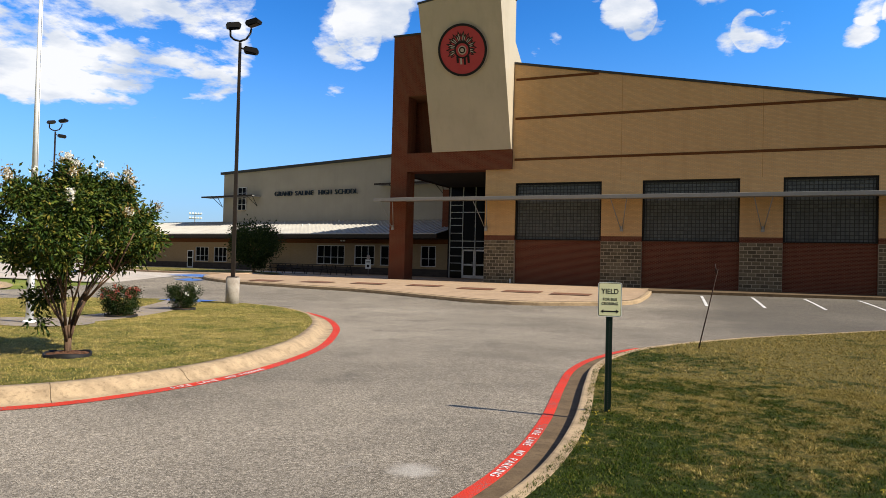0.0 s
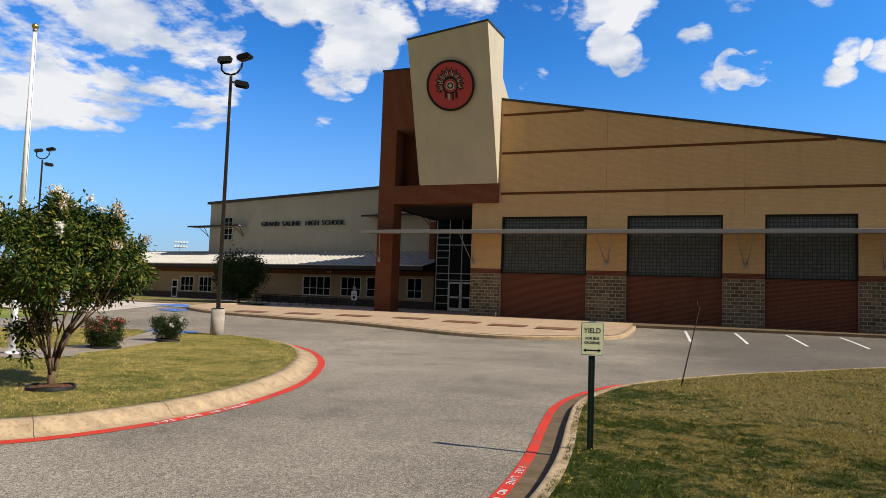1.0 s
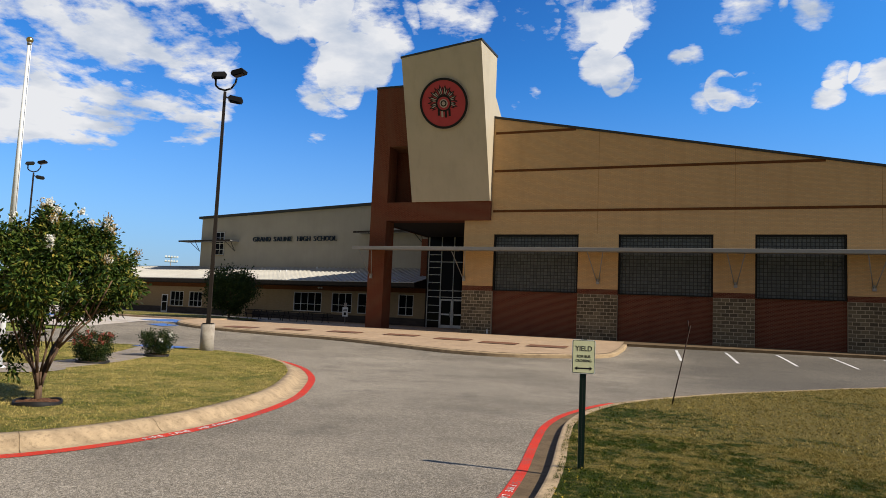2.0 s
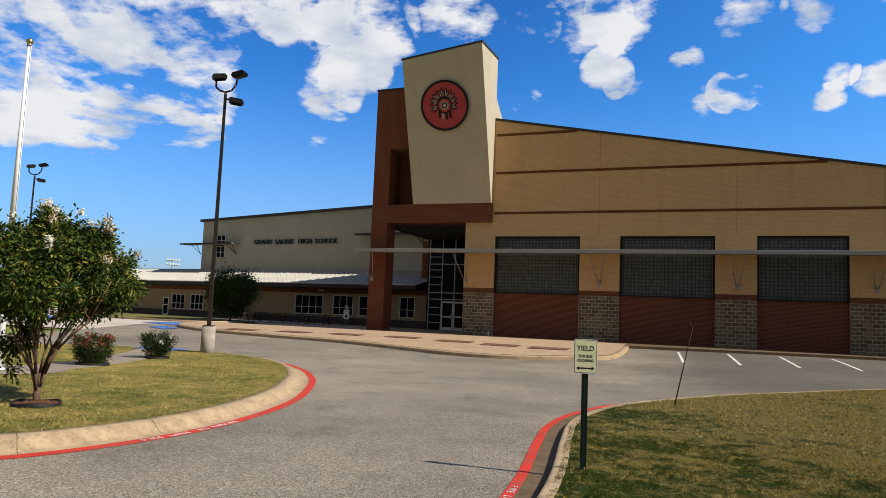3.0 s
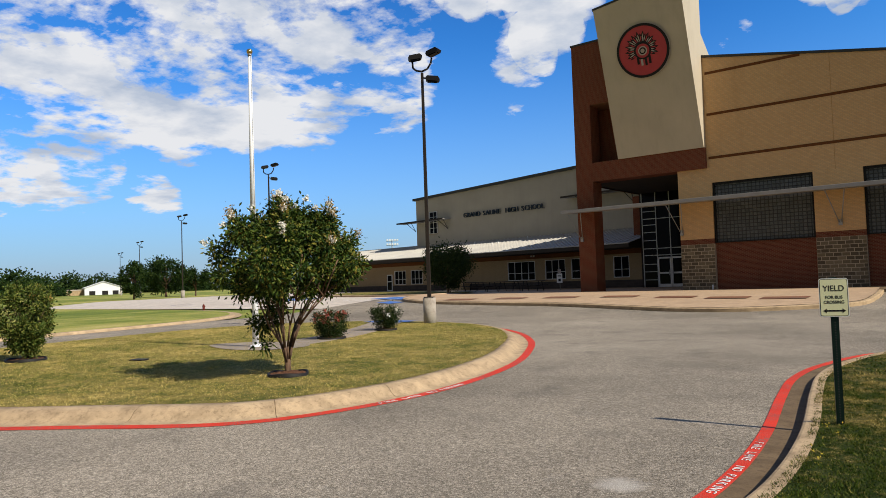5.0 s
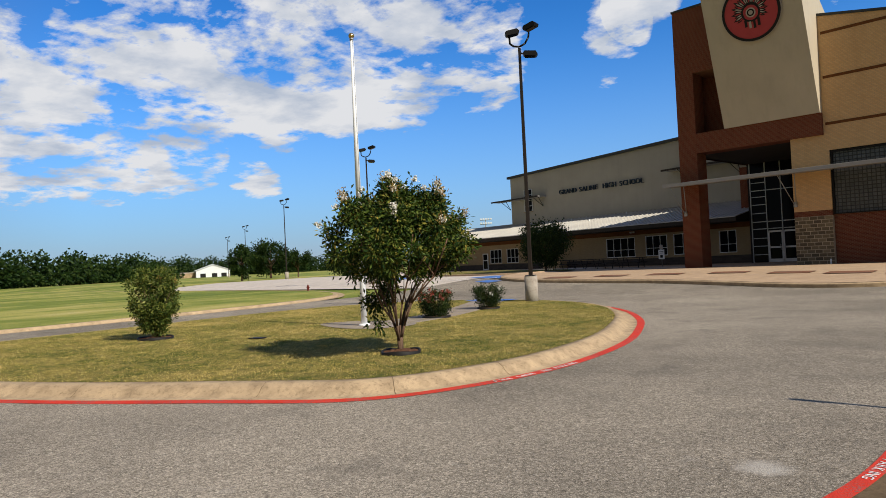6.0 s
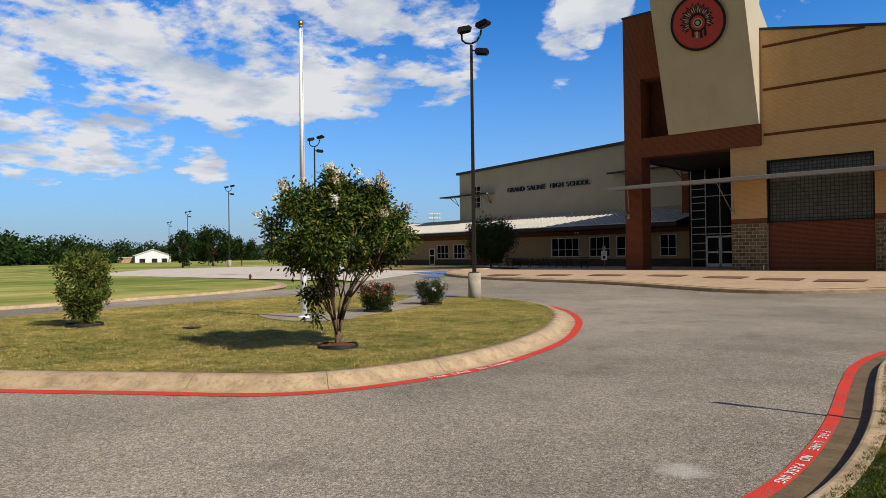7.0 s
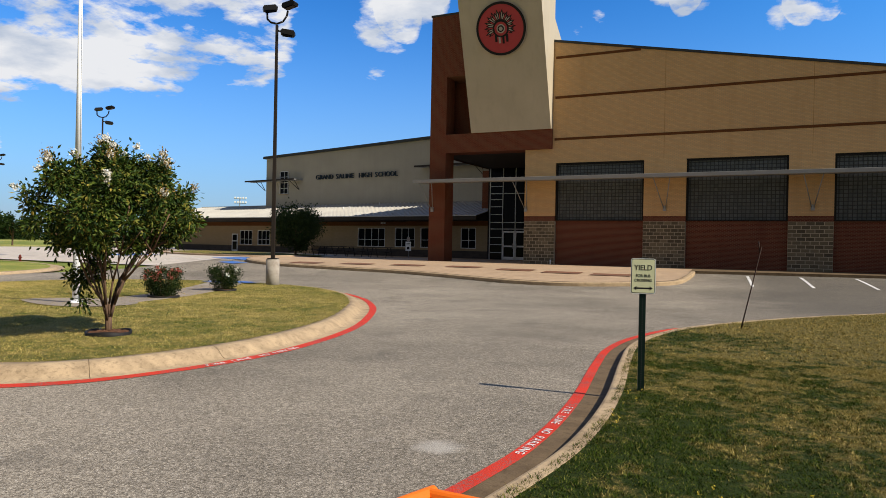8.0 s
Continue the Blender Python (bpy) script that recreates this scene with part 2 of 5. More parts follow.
M["black_paint"] = plain("black_paint", (0.012, 0.011, 0.011), 0.6, 0, 0.1, 5)
M["pale_print"] = plain("pale_print", (0.42, 0.36, 0.31), 0.6, 0, 0.15, 3)
M["sign_face"] = plain("sign_face", (0.80, 0.80, 0.48), 0.35, 0, 0.06, 9)
M["sign_back"] = plain("sign_back", (0.80, 0.82, 0.74), 0.4, 0.0, 0.05, 9)
M["green_post"] = plain("green_post", (0.012, 0.030, 0.022), 0.5, 0.4, 0.3, 14)
M["orange"] = plain("orange_plastic", (0.85, 0.17, 0.012), 0.45, 0, 0.06, 6)
M["rubber"] = plain("black_edging", (0.018, 0.016, 0.014), 0.6, 0, 0.25, 9)
M["mulch"] = plain("mulch", (0.14, 0.065, 0.035), 0.95, 0, 0.5, 18, 0.6)
M["hydrant"] = plain("hydrant_red", (0.14, 0.025, 0.015), 0.5, 0, 0.1, 5)
M["wood_grey"] = plain("table_wood", (0.05, 0.04, 0.03), 0.8, 0, 0.3, 5)
M["barn_white"] = plain("barn_white", (0.75, 0.75, 0.74), 0.6, 0, 0.05, 1)
M["stake"] = plain("rusty_rod", (0.05, 0.028, 0.02), 0.8, 0.3, 0.3, 20)


def glass(name, tint, rough=0.08):
    m = Mat(name, rough, 0.0, 0.06)
    m.color(m.ramp(m.noise(0.6, 3), [(0.3, tint), (0.7, tuple(v * 1.5 for v in tint))]))
    return m.m


M["window_glass"] = glass("window_glass", (0.004, 0.0045, 0.006))
m = Mat("glass_block", 0.45, 0.0, 0.2)
c = m.ramp(m.n.new("ShaderNodeNewGeometry").outputs["Random Per Island"], [(0, (0.095, 0.104, 0.104)), (1, (0.14, 0.152, 0.15))])
m.color(m.mix(m.calc("MULTIPLY", m.noise(0.5, 3), 0.6), c, (0.05, 0.05, 0.04))).bump(m.noise(30, 2), 0.2, 0.01)
M["glass_block"] = m.m
M["block_joint"] = plain("block_joint", (0.050, 0.052, 0.050), 0.9, 0, 0.1, 4)

m = Mat("asphalt", 0.95, 0, 0.08).world_space()
fine = m.voronoi(115, "Color")
sp = m.n.new("ShaderNodeSeparateColor")
m.l.new(fine, sp.inputs[0])
c = m.ramp(sp.outputs[0], [(0.0, (0.070, 0.060, 0.046)), (0.45, (0.234, 0.200, 0.154)), (0.85, (0.42, 0.364, 0.286)), (1.0, (0.72, 0.63, 0.51))])
sp2 = m.n.new("ShaderNodeSeparateColor")
m.l.new(m.voronoi(45, "Color"), sp2.inputs[0])
c = m.mix(0.42, c, m.ramp(sp2.outputs[1], [(0.0, (0.100, 0.085, 0.065)), (0.6, (0.258, 0.220, 0.170)), (1.0, (0.51, 0.435, 0.34))]))
big = m.ramp(m.noise(0.16, 6, 0.6), [(0.30, (0.60, 0.60, 0.60)), (0.70, (1.25, 1.24, 1.22))])
c = m.mix(1.0, c, big, "MULTIPLY")
c = m.mix(m.ramp(m.noise(0.9, 6, 0.65), [(0.54, (0, 0, 0)), (0.74, (0.65, 0.65, 0.65))]), c, (0.12, 0.105, 0.086))
c = m.mix(m.ramp(m.noise(5.5, 5, 0.7, (1.0, 2.2, 1.0)), [(0.56, (0, 0, 0)), (0.74, (0.55, 0.55, 0.55))]), c, (0.10, 0.085, 0.068))
c = m.mix(m.ramp(m.noise(1.6, 6, 0.62), [(0.64, (0, 0, 0)), (0.80, (0.35, 0.35, 0.35))]), c, (0.38, 0.35, 0.31))
gap = m.n.new("ShaderNodeVectorMath")
gap.operation = "DISTANCE"
m.l.new(m.pos, gap.inputs[0])
gap.inputs[1].default_value = (-2.14, 5.42, 0.0)
spot = m.calc("ADD", gap.outputs["Value"], m.calc("MULTIPLY", m.noise(6, 4), 0.22))
c = m.mix(m.ramp(spot, [(0.20, (0.55, 0.55, 0.55)), (0.36, (0, 0, 0))]), c, (0.50, 0.46, 0.40))
sp3 = m.n.new("ShaderNodeSeparateXYZ")
m.l.new(m.pos, sp3.inputs[0])
# asphalt mixed darker towards +x and +y
darker_by_bays = m.calc("MULTIPLY", m.ramp(m.calc("MULTIPLY", m.calc("ADD", sp3.outputs[0], m.calc("MULTIPLY", m.noise(0.5, 4), 3.0)), 0.2), [(0.0, (0, 0, 0)), (0.55, (1, 1, 1))]),
               m.ramp(m.calc("MULTIPLY", m.calc("SUBTRACT", sp3.outputs[1], 15.0), 0.08), [(0.0, (0, 0, 0)), (0.6, (1, 1, 1))]))
c = m.mix(m.calc("MULTIPLY", darker_by_bays, 0.62), c, (0.075, 0.068, 0.058))
m.color(c).bump(m.voronoi(115), 0.45, 0.010)
M["asphalt"] = m.m


def concrete(name, col, stain=(0.20, 0.15, 0.10)):
    m = Mat(name, 0.92, 0, 0.25).world_space()
    c = m.ramp(m.noise(1.2, 6, 0.6), [(0.28, tuple(v * 0.78 for v in col)), (0.72, tuple(v * 1.1 for v in col))])
    c = m.mix(m.ramp(m.noise(3.4, 6, 0.65), [(0.46, (0, 0, 0)), (0.72, (0.8, 0.8, 0.8))]), c, stain)
    c = m.mix(m.ramp(m.noise(17, 5, 0.7), [(0.52, (0, 0, 0)), (0.72, (0.7, 0.7, 0.7))]), c, tuple(v * 0.7 for v in stain))
    c = m.mix(m.ramp(m.noise(70, 2), [(0.35, (0.3, 0.3, 0.3)), (0.6, (0, 0, 0))]), c, tuple(v * 0.6 for v in col))
    m.color(c).bump(m.noise(55, 4), 0.35, 0.01)
    return m.m


M["kerb"] = concrete("kerb_concrete", (0.50, 0.36, 0.21), (0.20, 0.14, 0.08))
M["gutter"] = concrete("gutter_concrete", (0.17, 0.115, 0.062), (0.075, 0.048, 0.024))
M["pavement"] = concrete("pavement_concrete", (0.50, 0.350, 0.218), (0.37, 0.25, 0.155))
M["path"] = concrete("path_concrete", (0.33, 0.27, 0.21), (0.2, 0.16, 0.12))
M["lot"] = concrete("lot_concrete", (0.62, 0.54, 0.45), (0.46, 0.39, 0.31))
M["lamp_base"] = concrete("lamp_base_concrete", (0.42, 0.37, 0.30), (0.25, 0.2, 0.15))
M["inlay"] = brickwork("inlay_brick", (0.19, 0.080, 0.042), (0.24, 0.11, 0.06), (0.18, 0.10, 0.065))


def paint(name, col, worn, amount=0.62):
    m = Mat(name, 0.75, 0, 0.3).world_space()
    c = m.ramp(m.noise(2.0, 4), [(0.3, tuple(v * 0.85 for v in col)), (0.7, tuple(min(1, v * 1.1) for v in col))])
    sp = m.n.new("ShaderNodeSeparateColor")
    m.l.new(m.voronoi(70, "Color"), sp.inputs[0])
    wear = m.calc("MULTIPLY", m.ramp(sp.outputs[0], [(0.55, (0, 0, 0)), (0.7, (1, 1, 1))]), m.ramp(m.noise(2.6, 5), [(amount - 0.2, (0, 0, 0)), (amount + 0.1, (0.9, 0.9, 0.9))]))
    m.color(m.mix(wear, c, worn)).bump(m.voronoi(85), 0.4, 0.01)
    return m.m


M["red_paint"] = paint("red_paint", (0.60, 0.036, 0.013), (0.15, 0.12, 0.10))
M["white_line"] = paint("white_line", (0.78, 0.76, 0.72), (0.2, 0.18, 0.16), 0.55)
M["blue_paint"] = paint("blue_paint", (0.06, 0.17, 0.48), (0.2, 0.19, 0.17))


def turf_fac(m, drift):
    """0 for green turf, 1 for dry: broad patches, clumps and a drift along x."""
    f = m.calc("ADD", m.calc("MULTIPLY", m.noise(0.42, 4, 0.6), 0.36), m.calc("MULTIPLY", m.noise(2.6, 6, 0.7), 0.40))
    f = m.calc("ADD", f, m.calc("MULTIPLY", m.noise(12.0, 4, 0.65), 0.24))
    if drift:
        sp = m.n.new("ShaderNodeSeparateXYZ")
        m.l.new(m.pos, sp.inputs[0])
        far = m.calc("ADD", m.calc("SUBTRACT", sp.outputs[0], 0.9), m.calc("MULTIPLY", m.calc("SUBTRACT", sp.outputs[1], 7.5), 0.35))
        f = m.calc("ADD", f, m.calc("MULTIPLY", m.calc("MINIMUM", m.calc("MAXIMUM", far, -2.0), 4.0), drift))
    return f


def lawn(name, dry, green, lo, hi, drift=0.0):
    m = Mat(name, 0.95, 0, 0.1).world_space()
    f = m.ramp(turf_fac(m, drift), [(lo, (0, 0, 0)), (hi, (1, 1, 1))])
    c = m.mix(f, green, dry)
    fine = m.noise(75, 3, 0.6)
    c = m.mix(m.ramp(fine, [(0.38, (0.8, 0.8, 0.8)), (0.6, (0, 0, 0))]), c, tuple(v * 0.35 for v in green))
    m.color(c).bump(fine, 0.9, 0.03)
    return m.m


M["grass"] = lawn("grass", (0.42, 0.31, 0.10), (0.12, 0.13, 0.026), 0.43, 0.59)
M["grass_dark"] = lawn("grass_dark", (0.20, 0.150, 0.045), (0.036, 0.054, 0.009), 0.465, 0.535, 0.020)
m = Mat("far_grass", 0.95, 0, 0.15).world_space()
f = m.calc("ADD", m.calc("MULTIPLY", m.noise(0.06, 5, 0.6, (1.0, 0.45, 1.0)), 0.55), m.calc("MULTIPLY", m.noise(0.30, 6, 0.65, (1.0, 0.45, 1.0)), 0.45))
c = m.ramp(f, [(0.38, (0.10, 0.155, 0.020)), (0.48, (0.21, 0.25, 0.042)), (0.56, (0.43, 0.39, 0.10)), (0.65, (0.60, 0.49, 0.19))])
m.color(m.mix(m.ramp(m.noise(40, 3), [(0.38, (0.5, 0.5, 0.5)), (0.6, (0, 0, 0))]), c, (0.06, 0.075, 0.018))).bump(m.noise(40, 3), 0.7, 0.04)
M["far_grass"] = m.m


def blades_mat(name, green, dry, lo, hi, drift=0.0):
    m = Mat(name, 0.9, 0, 0.05)
    g = m.n.new("ShaderNodeNewGeometry")
    rnd = g.outputs["Random Per Island"]
    m.pos = g.outputs["Position"]
    f = m.ramp(turf_fac(m, drift), [(lo, (0.03, 0.03, 0.03)), (hi, (0.97, 0.97, 0.97))])
    m.color(m.mix(f, m.ramp(rnd, green), m.ramp(rnd, dry)))
    return m.m


M["blades"] = blades_mat("grass_blades", [(0.0, (0.045, 0.070, 0.010)), (0.5, (0.185, 0.195, 0.036)), (0.8, (0.34, 0.29, 0.072)), (1.0, (0.56, 0.44, 0.16))],
                         [(0.0, (0.16, 0.11, 0.028)), (0.4, (0.52, 0.39, 0.115)), (1.0, (0.76, 0.58, 0.22))], 0.43, 0.59)
M["blades_dark"] = blades_mat("grass_blades_dark", [(0.0, (0.006, 0.018, 0.002)), (0.45, (0.034, 0.068, 0.006)), (0.8, (0.088, 0.115, 0.015)), (1.0, (0.21, 0.185, 0.05))],
                              [(0.0, (0.06, 0.050, 0.010)), (0.4, (0.265, 0.210, 0.052)), (0.8, (0.47, 0.355, 0.108)), (1.0, (0.74, 0.56, 0.23))], 0.465, 0.535, 0.020)


def leaf_mat(name, stops, shine=0.10):
    m = Mat(name, 0.5, 0, shine)
    m.color(m.ramp(m.n.new("ShaderNodeNewGeometry").outputs["Random Per Island"], stops))
    m.b.inputs["Subsurface Weight"].default_value = 0.0
    return m.m


M["leaf"] = leaf_mat("myrtle_leaf", [(0.0, (0.007, 0.020, 0.003)), (0.45, (0.030, 0.058, 0.008)), (0.85, (0.100, 0.130, 0.020)), (1.0, (0.27, 0.21, 0.04))])
M["leaf_young"] = leaf_mat("young_leaf", [(0.0, (0.018, 0.036, 0.005)), (0.5, (0.065, 0.098, 0.016)), (1.0, (0.19, 0.19, 0.04))])
M["leaf_rose"] = leaf_mat("rose_leaf", [(0.0, (0.006, 0.016, 0.003)), (0.7, (0.022, 0.040, 0.008)), (1.0, (0.065, 0.075, 0.016))])
M["leaf_dark"] = leaf_mat("oak_leaf", [(0.0, (0.012, 0.028, 0.008)), (0.7, (0.03, 0.055, 0.014)), (1.0, (0.06, 0.085, 0.02))])
M["leaf_far"] = leaf_mat("far_leaf", [(0.0, (0.005, 0.014, 0.003)), (0.6, (0.017, 0.036, 0.007)), (1.0, (0.045, 0.068, 0.016))], 0.05)
M["bloom_white"] = leaf_mat("bloom_white", [(0.0, (0.60, 0.55, 0.42)), (1.0, (0.85, 0.84, 0.78))])
M["bloom_red"] = leaf_mat("bloom_red", [(0.0, (0.26, 0.030, 0.022)), (0.7, (0.36, 0.075, 0.05)), (1.0, (0.5, 0.28, 0.19))])
M["bloom_yellow"] = leaf_mat("bloom_yellow", [(0.0, (0.6, 0.42, 0.03)), (1.0, (0.75, 0.6, 0.08))])
M["dry_bloom"] = leaf_mat("dry_bloom", [(0.0, (0.22, 0.13, 0.03)), (1.0, (0.40, 0.26, 0.08))])
m = Mat("bark", 0.9)
m.color(m.ramp(m.noise(9, 5, 0.6, (1, 1, 0.3)), [(0.3, (0.055, 0.032, 0.020)), (0.7, (0.19, 0.115, 0.07))])).bump(m.noise(30, 3), 0.5, 0.01)
M["bark"] = m.m
m = Mat("seam_roof", 0.6, 0.0, 0.15)
m.color(m.ramp(m.noise(0.5, 5), [(0.3, (0.45, 0.43, 0.39)), (0.7, (0.54, 0.52, 0.47))]))
M["roof"] = m.m


# ---- geometry helpers ----
def part(name, bm, material, parent=None, label=""):
    """Link a bmesh as one mesh object, under a thing or on its own."""
    me = bpy.data.meshes.new(name)
    bm.to_mesh(me)
    bm.free()
    me.materials.append(M[material])
    ob = new(name, me)
    if parent is not None:
        ob.parent = parent
    if label:
        tagged(ob, label)
    return ob


def raw(name, verts, faces, material, parent=None, label="", smooth=False):
    me = bpy.data.meshes.new(name)
    me.from_pydata([tuple(v) for v in verts], [], faces)
    me.materials.append(M[material])
    if smooth:
        me.polygons.foreach_set("use_smooth", [True] * len(me.polygons))
    me.update()
    ob = new(name, me)
    if parent is not None:
        ob.parent = parent
    if label:
        tagged(ob, label)
    return ob


def thing(name, label, category, at=(0, 0, 0), turn=0, group=""):
    ob = new(name)
    ob.empty_display_size = 0.1
    ob.matrix_world = pose(*at, 0, 0, turn)
    return tagged(ob, label, category, group)


def box(bm, x0, x1, y0, y1, z0, z1, bevel=0.0):
    v = [bm.verts.new(p) for p in ((x0, y0, z0), (x1, y0, z0), (x1, y1, z0), (x0, y1, z0), (x0, y0, z1), (x1, y0, z1), (x1, y1, z1), (x0, y1, z1))]
    fs = [bm.faces.new([v[i] for i in f]) for f in ((3, 2, 1, 0), (4, 5, 6, 7), (0, 1, 5, 4), (1, 2, 6, 5), (2, 3, 7, 6), (3, 0, 4, 7))]
    if bevel:
        es = {e for f in fs for e in f.edges}
        bmesh.ops.bevel(bm, geom=list(es), offset=bevel, segments=1, affect="EDGES")
    return bm


def boxes(*rows, bevel=0.0):
    bm = bmesh.new()
    for r in rows:
        box(bm, *r, bevel=bevel)
    return bm


def prism_y(bm, pts, y0, y1):
    """Extrude an outline in x, z along y."""
    a, b = [bm.verts.new((x, y0, z)) for x, z in pts], [bm.verts.new((x, y1, z)) for x, z in pts]
    n = len(pts)
    bm.faces.new(a)
    bm.faces.new(b[::-1])
    for i in range(n):
        bm.faces.new((a[i], b[i], b[(i + 1) % n], a[(i + 1) % n]))
    bmesh.ops.recalc_face_normals(bm, faces=bm.faces)
    return bm


def tube(bm, p, q, r0, r1=None, sides=8):
    """A tapered round bar from p to q."""
    p, q = Vector(p), Vector(q)
    r1 = r0 if r1 is None else r1
    d = (q - p).normalized()
    u = d.orthogonal().normalized()
    w = d.cross(u)
    rings = []
    for c, r in ((p, r0), (q, r1)):
        rings.append([bm.verts.new(c + (u * math.cos(a) + w * math.sin(a)) * r) for a in (2 * math.pi * i / sides for i in range(sides))])
    for i in range(sides):
        j = (i + 1) % sides
        bm.faces.new((rings[0][i], rings[0][j], rings[1][j], rings[1][i])).smooth = True
    bm.faces.new(rings[0][::-1])
    bm.faces.new(rings[1])
    return bm


def rail(bm, pts, r, sides=8):
    for a, b in zip(pts, pts[1:]):
        tube(bm, a, b, r, r, sides)
    return bm


def smooth_line(pts, closed=False, steps=8):
    """Catmull-Rom through points in plan."""
    out, n = [], len(pts)
    span = range(n if closed else n - 1)
    for i in span:
        p = [Vector(pts[(i + k) % n] if closed else pts[min(max(i + k, 0), n - 1)]) for k in (-1, 0, 1, 2)]
        for s in range(steps):
            t = s / steps
            out.append(0.5 * (2 * p[1] + (p[2] - p[0]) * t + (2 * p[0] - 5 * p[1] + 4 * p[2] - p[3]) * t * t + (3 * p[1] - p[0] - 3 * p[2] + p[3]) * t ** 3))
    if not closed:
        out.append(Vector(pts[-1]))
    return out


ZB = 0.56        # the building's ground above the drive


def gz(x, y):
    """The drive rises gently to the building."""
    u = min(1.0, max(0.0, (y - 20.0) / 12.0))
    return ZB * u * u * (3 - 2 * u)


def normals(line, closed):
    out, n = [], len(line)
    for i in range(n):
        a = line[(i - 1) % n] if closed else line[max(i - 1, 0)]
        b = line[(i + 1) % n] if closed else line[min(i + 1, n - 1)]
        d = (b - a).normalized()
        out.append(Vector((-d.y, d.x)))
    return out


def sweep(name, line, profile, material, closed=False, parent=None, label="", smooth=False):
    """Sweep a profile of (offset to the left, height) along a line in plan."""
    nor = normals(line, closed)
    verts, faces, k = [], [], len(profile)
    for p, n in zip(line, nor):
        for o, z in profile:
            q = p + n * o
            verts.append((q.x, q.y, z + gz(q.x, q.y)))
    rows = len(line)
    for i in range(rows if closed else rows - 1):
        a, b = i * k, ((i + 1) % rows) * k
        for j in range(k - 1):
            faces.append((a + j, b + j, b + j + 1, a + j + 1))
    return raw(name, verts, faces, material, parent, label, smooth)


def fill(name, outline, height, material, parent=None, label=""):
    bm = bmesh.new()
    vs = [bm.verts.new((p[0], p[1], height + gz(p[0], p[1]))) for p in outline]
    bm.faces.new(vs)
    bmesh.ops.triangulate(bm, faces=bm.faces)
    bmesh.ops.recalc_face_normals(bm, faces=bm.faces)
    if sum(f.normal.z for f in bm.faces) < 0:
        bmesh.ops.reverse_faces(bm, faces=bm.faces)
    return part(name, bm, material, parent, label)


def field(name, xs, ys, height, material):
    """A sheet over the terrain with grid lines at xs and ys."""
    verts = [(x, y, gz(x, y) + height) for y in ys for x in xs]
    nx = len(xs)
    faces = [(j * nx + i, j * nx + i + 1, (j + 1) * nx + i + 1, (j + 1) * nx + i) for j in range(len(ys) - 1) for i in range(nx - 1)]
    return raw(name, verts, faces, material)


def lettering(name, text, size, material, matrix, parent=None, depth=0.01, spread=1.0, bold=0.0):
    cu = bpy.data.curves.new(name, "FONT")
    cu.body, cu.size, cu.extrude, cu.align_x, cu.align_y, cu.space_character = text, size, depth, "CENTER", "CENTER", spread
    cu.offset = bold
    tmp = bpy.data.objects.new(name, cu)
    scene.collection.objects.link(tmp)
    bpy.context.view_layer.update()
    me = bpy.data.meshes.new_from_object(tmp.evaluated_get(bpy.context.evaluated_depsgraph_get()))
    bpy.data.objects.remove(tmp)
    me.transform(matrix)
    me.materials.clear()
    me.materials.append(M[material])
    ob = new(name, me)
    if parent is not None:
        ob.parent = parent
    return ob


# ---- ground, drives, lawns ----
LEVELS = [-60, -20, 0, 10, 20, 21, 22, 23, 24, 25, 26, 27, 28, 29, 30, 31, 32, 36, 45]
ground = field("ground", [-2500, -600, -200, -100, -50, 0, 50, 200, 2500], [-2000, -300] + LEVELS + [90, 300, 900, 2500], -0.06, "far_grass")
tagged(ground, "wide flat field of dry mown grass", "ground", kind="structure")
road = field("road", [-27.5, -20, -10, 0, 10, 25, 45], LEVELS[1:-1], 0.0, "asphalt")
tagged(road, "worn grey asphalt drive with pale aggregate", "road", kind="structure")
lot = field("parking_lot", [-66, -60, -40, -27.4], [24.5, 25, 26, 27, 28, 29, 30, 31, 32, 38, 60], 0.012, "lot")
tagged(lot, "pale concrete car park at the end of the drive", "car park", kind="structure")

# the island inside the loop, its outline runs with the lawn on the left
ISLAND = [(-13.7, 0.95), (-10.65, 2.2), (-8.3, 3.45), (-6.6, 4.45), (-5.82, 5.75), (-5.52, 7.6), (-5.85, 9.95), (-6.68, 12.1), (-7.65, 13.9), (-9.15, 15.8),
          (-11.2, 17.3), (-14.0, 18.0), (-17.5, 17.6), (-20.4, 15.6), (-21.6, 12.4), (-21.4, 8.0), (-21.0, 3.0), (-20.3, 0.7), (-17.1, -0.2)]
island_line = smooth_line(ISLAND, True, 8)
island_kerb = sweep("island_kerb", island_line, [(0.15, 0.004), (0.34, 0.0), (0.40, 0.03), (0.47, 0.10), (0.56, 0.145), (0.71, 0.15), (0.73, 0.05)], "kerb", True, smooth=True)
tagged(island_kerb, "tan concrete roll kerb round the island, stained", "kerb", kind="structure")
island_red = sweep("fire_lane_line", island_line, [(0.0, 0.005), (0.17, 0.008)], "red_paint", True)
tagged(island_red, "faded red fire lane line along the island kerb", "painted line", kind="structure")
isl_n = normals(island_line, True)


def kerb_joints(name, line, nor, every, o0, o1, z):
    """Dark contraction joints across a kerb."""
    verts, faces = [], []
    for i in range(0, len(line), every):
        p, n = line[i], nor[i]
        d = Vector((n.y, -n.x)) * 0.003
        prof = [o0, 0.34, 0.40, 0.47, 0.56, 0.64, o1]
        base = len(verts)
        for o in prof:
            for sgn in (-1, 1):
                q = p + n * o + d * sgn
                verts.append((q.x, q.y, z(o) + gz(q.x, q.y)))
        for k in range(6):
            a = base + 2 * k
            faces.append((a, a + 1, a + 3, a + 2))
    return tagged(raw(name, verts, faces, "gutter"), "dark joints across the kerb", "joint", kind="structure")


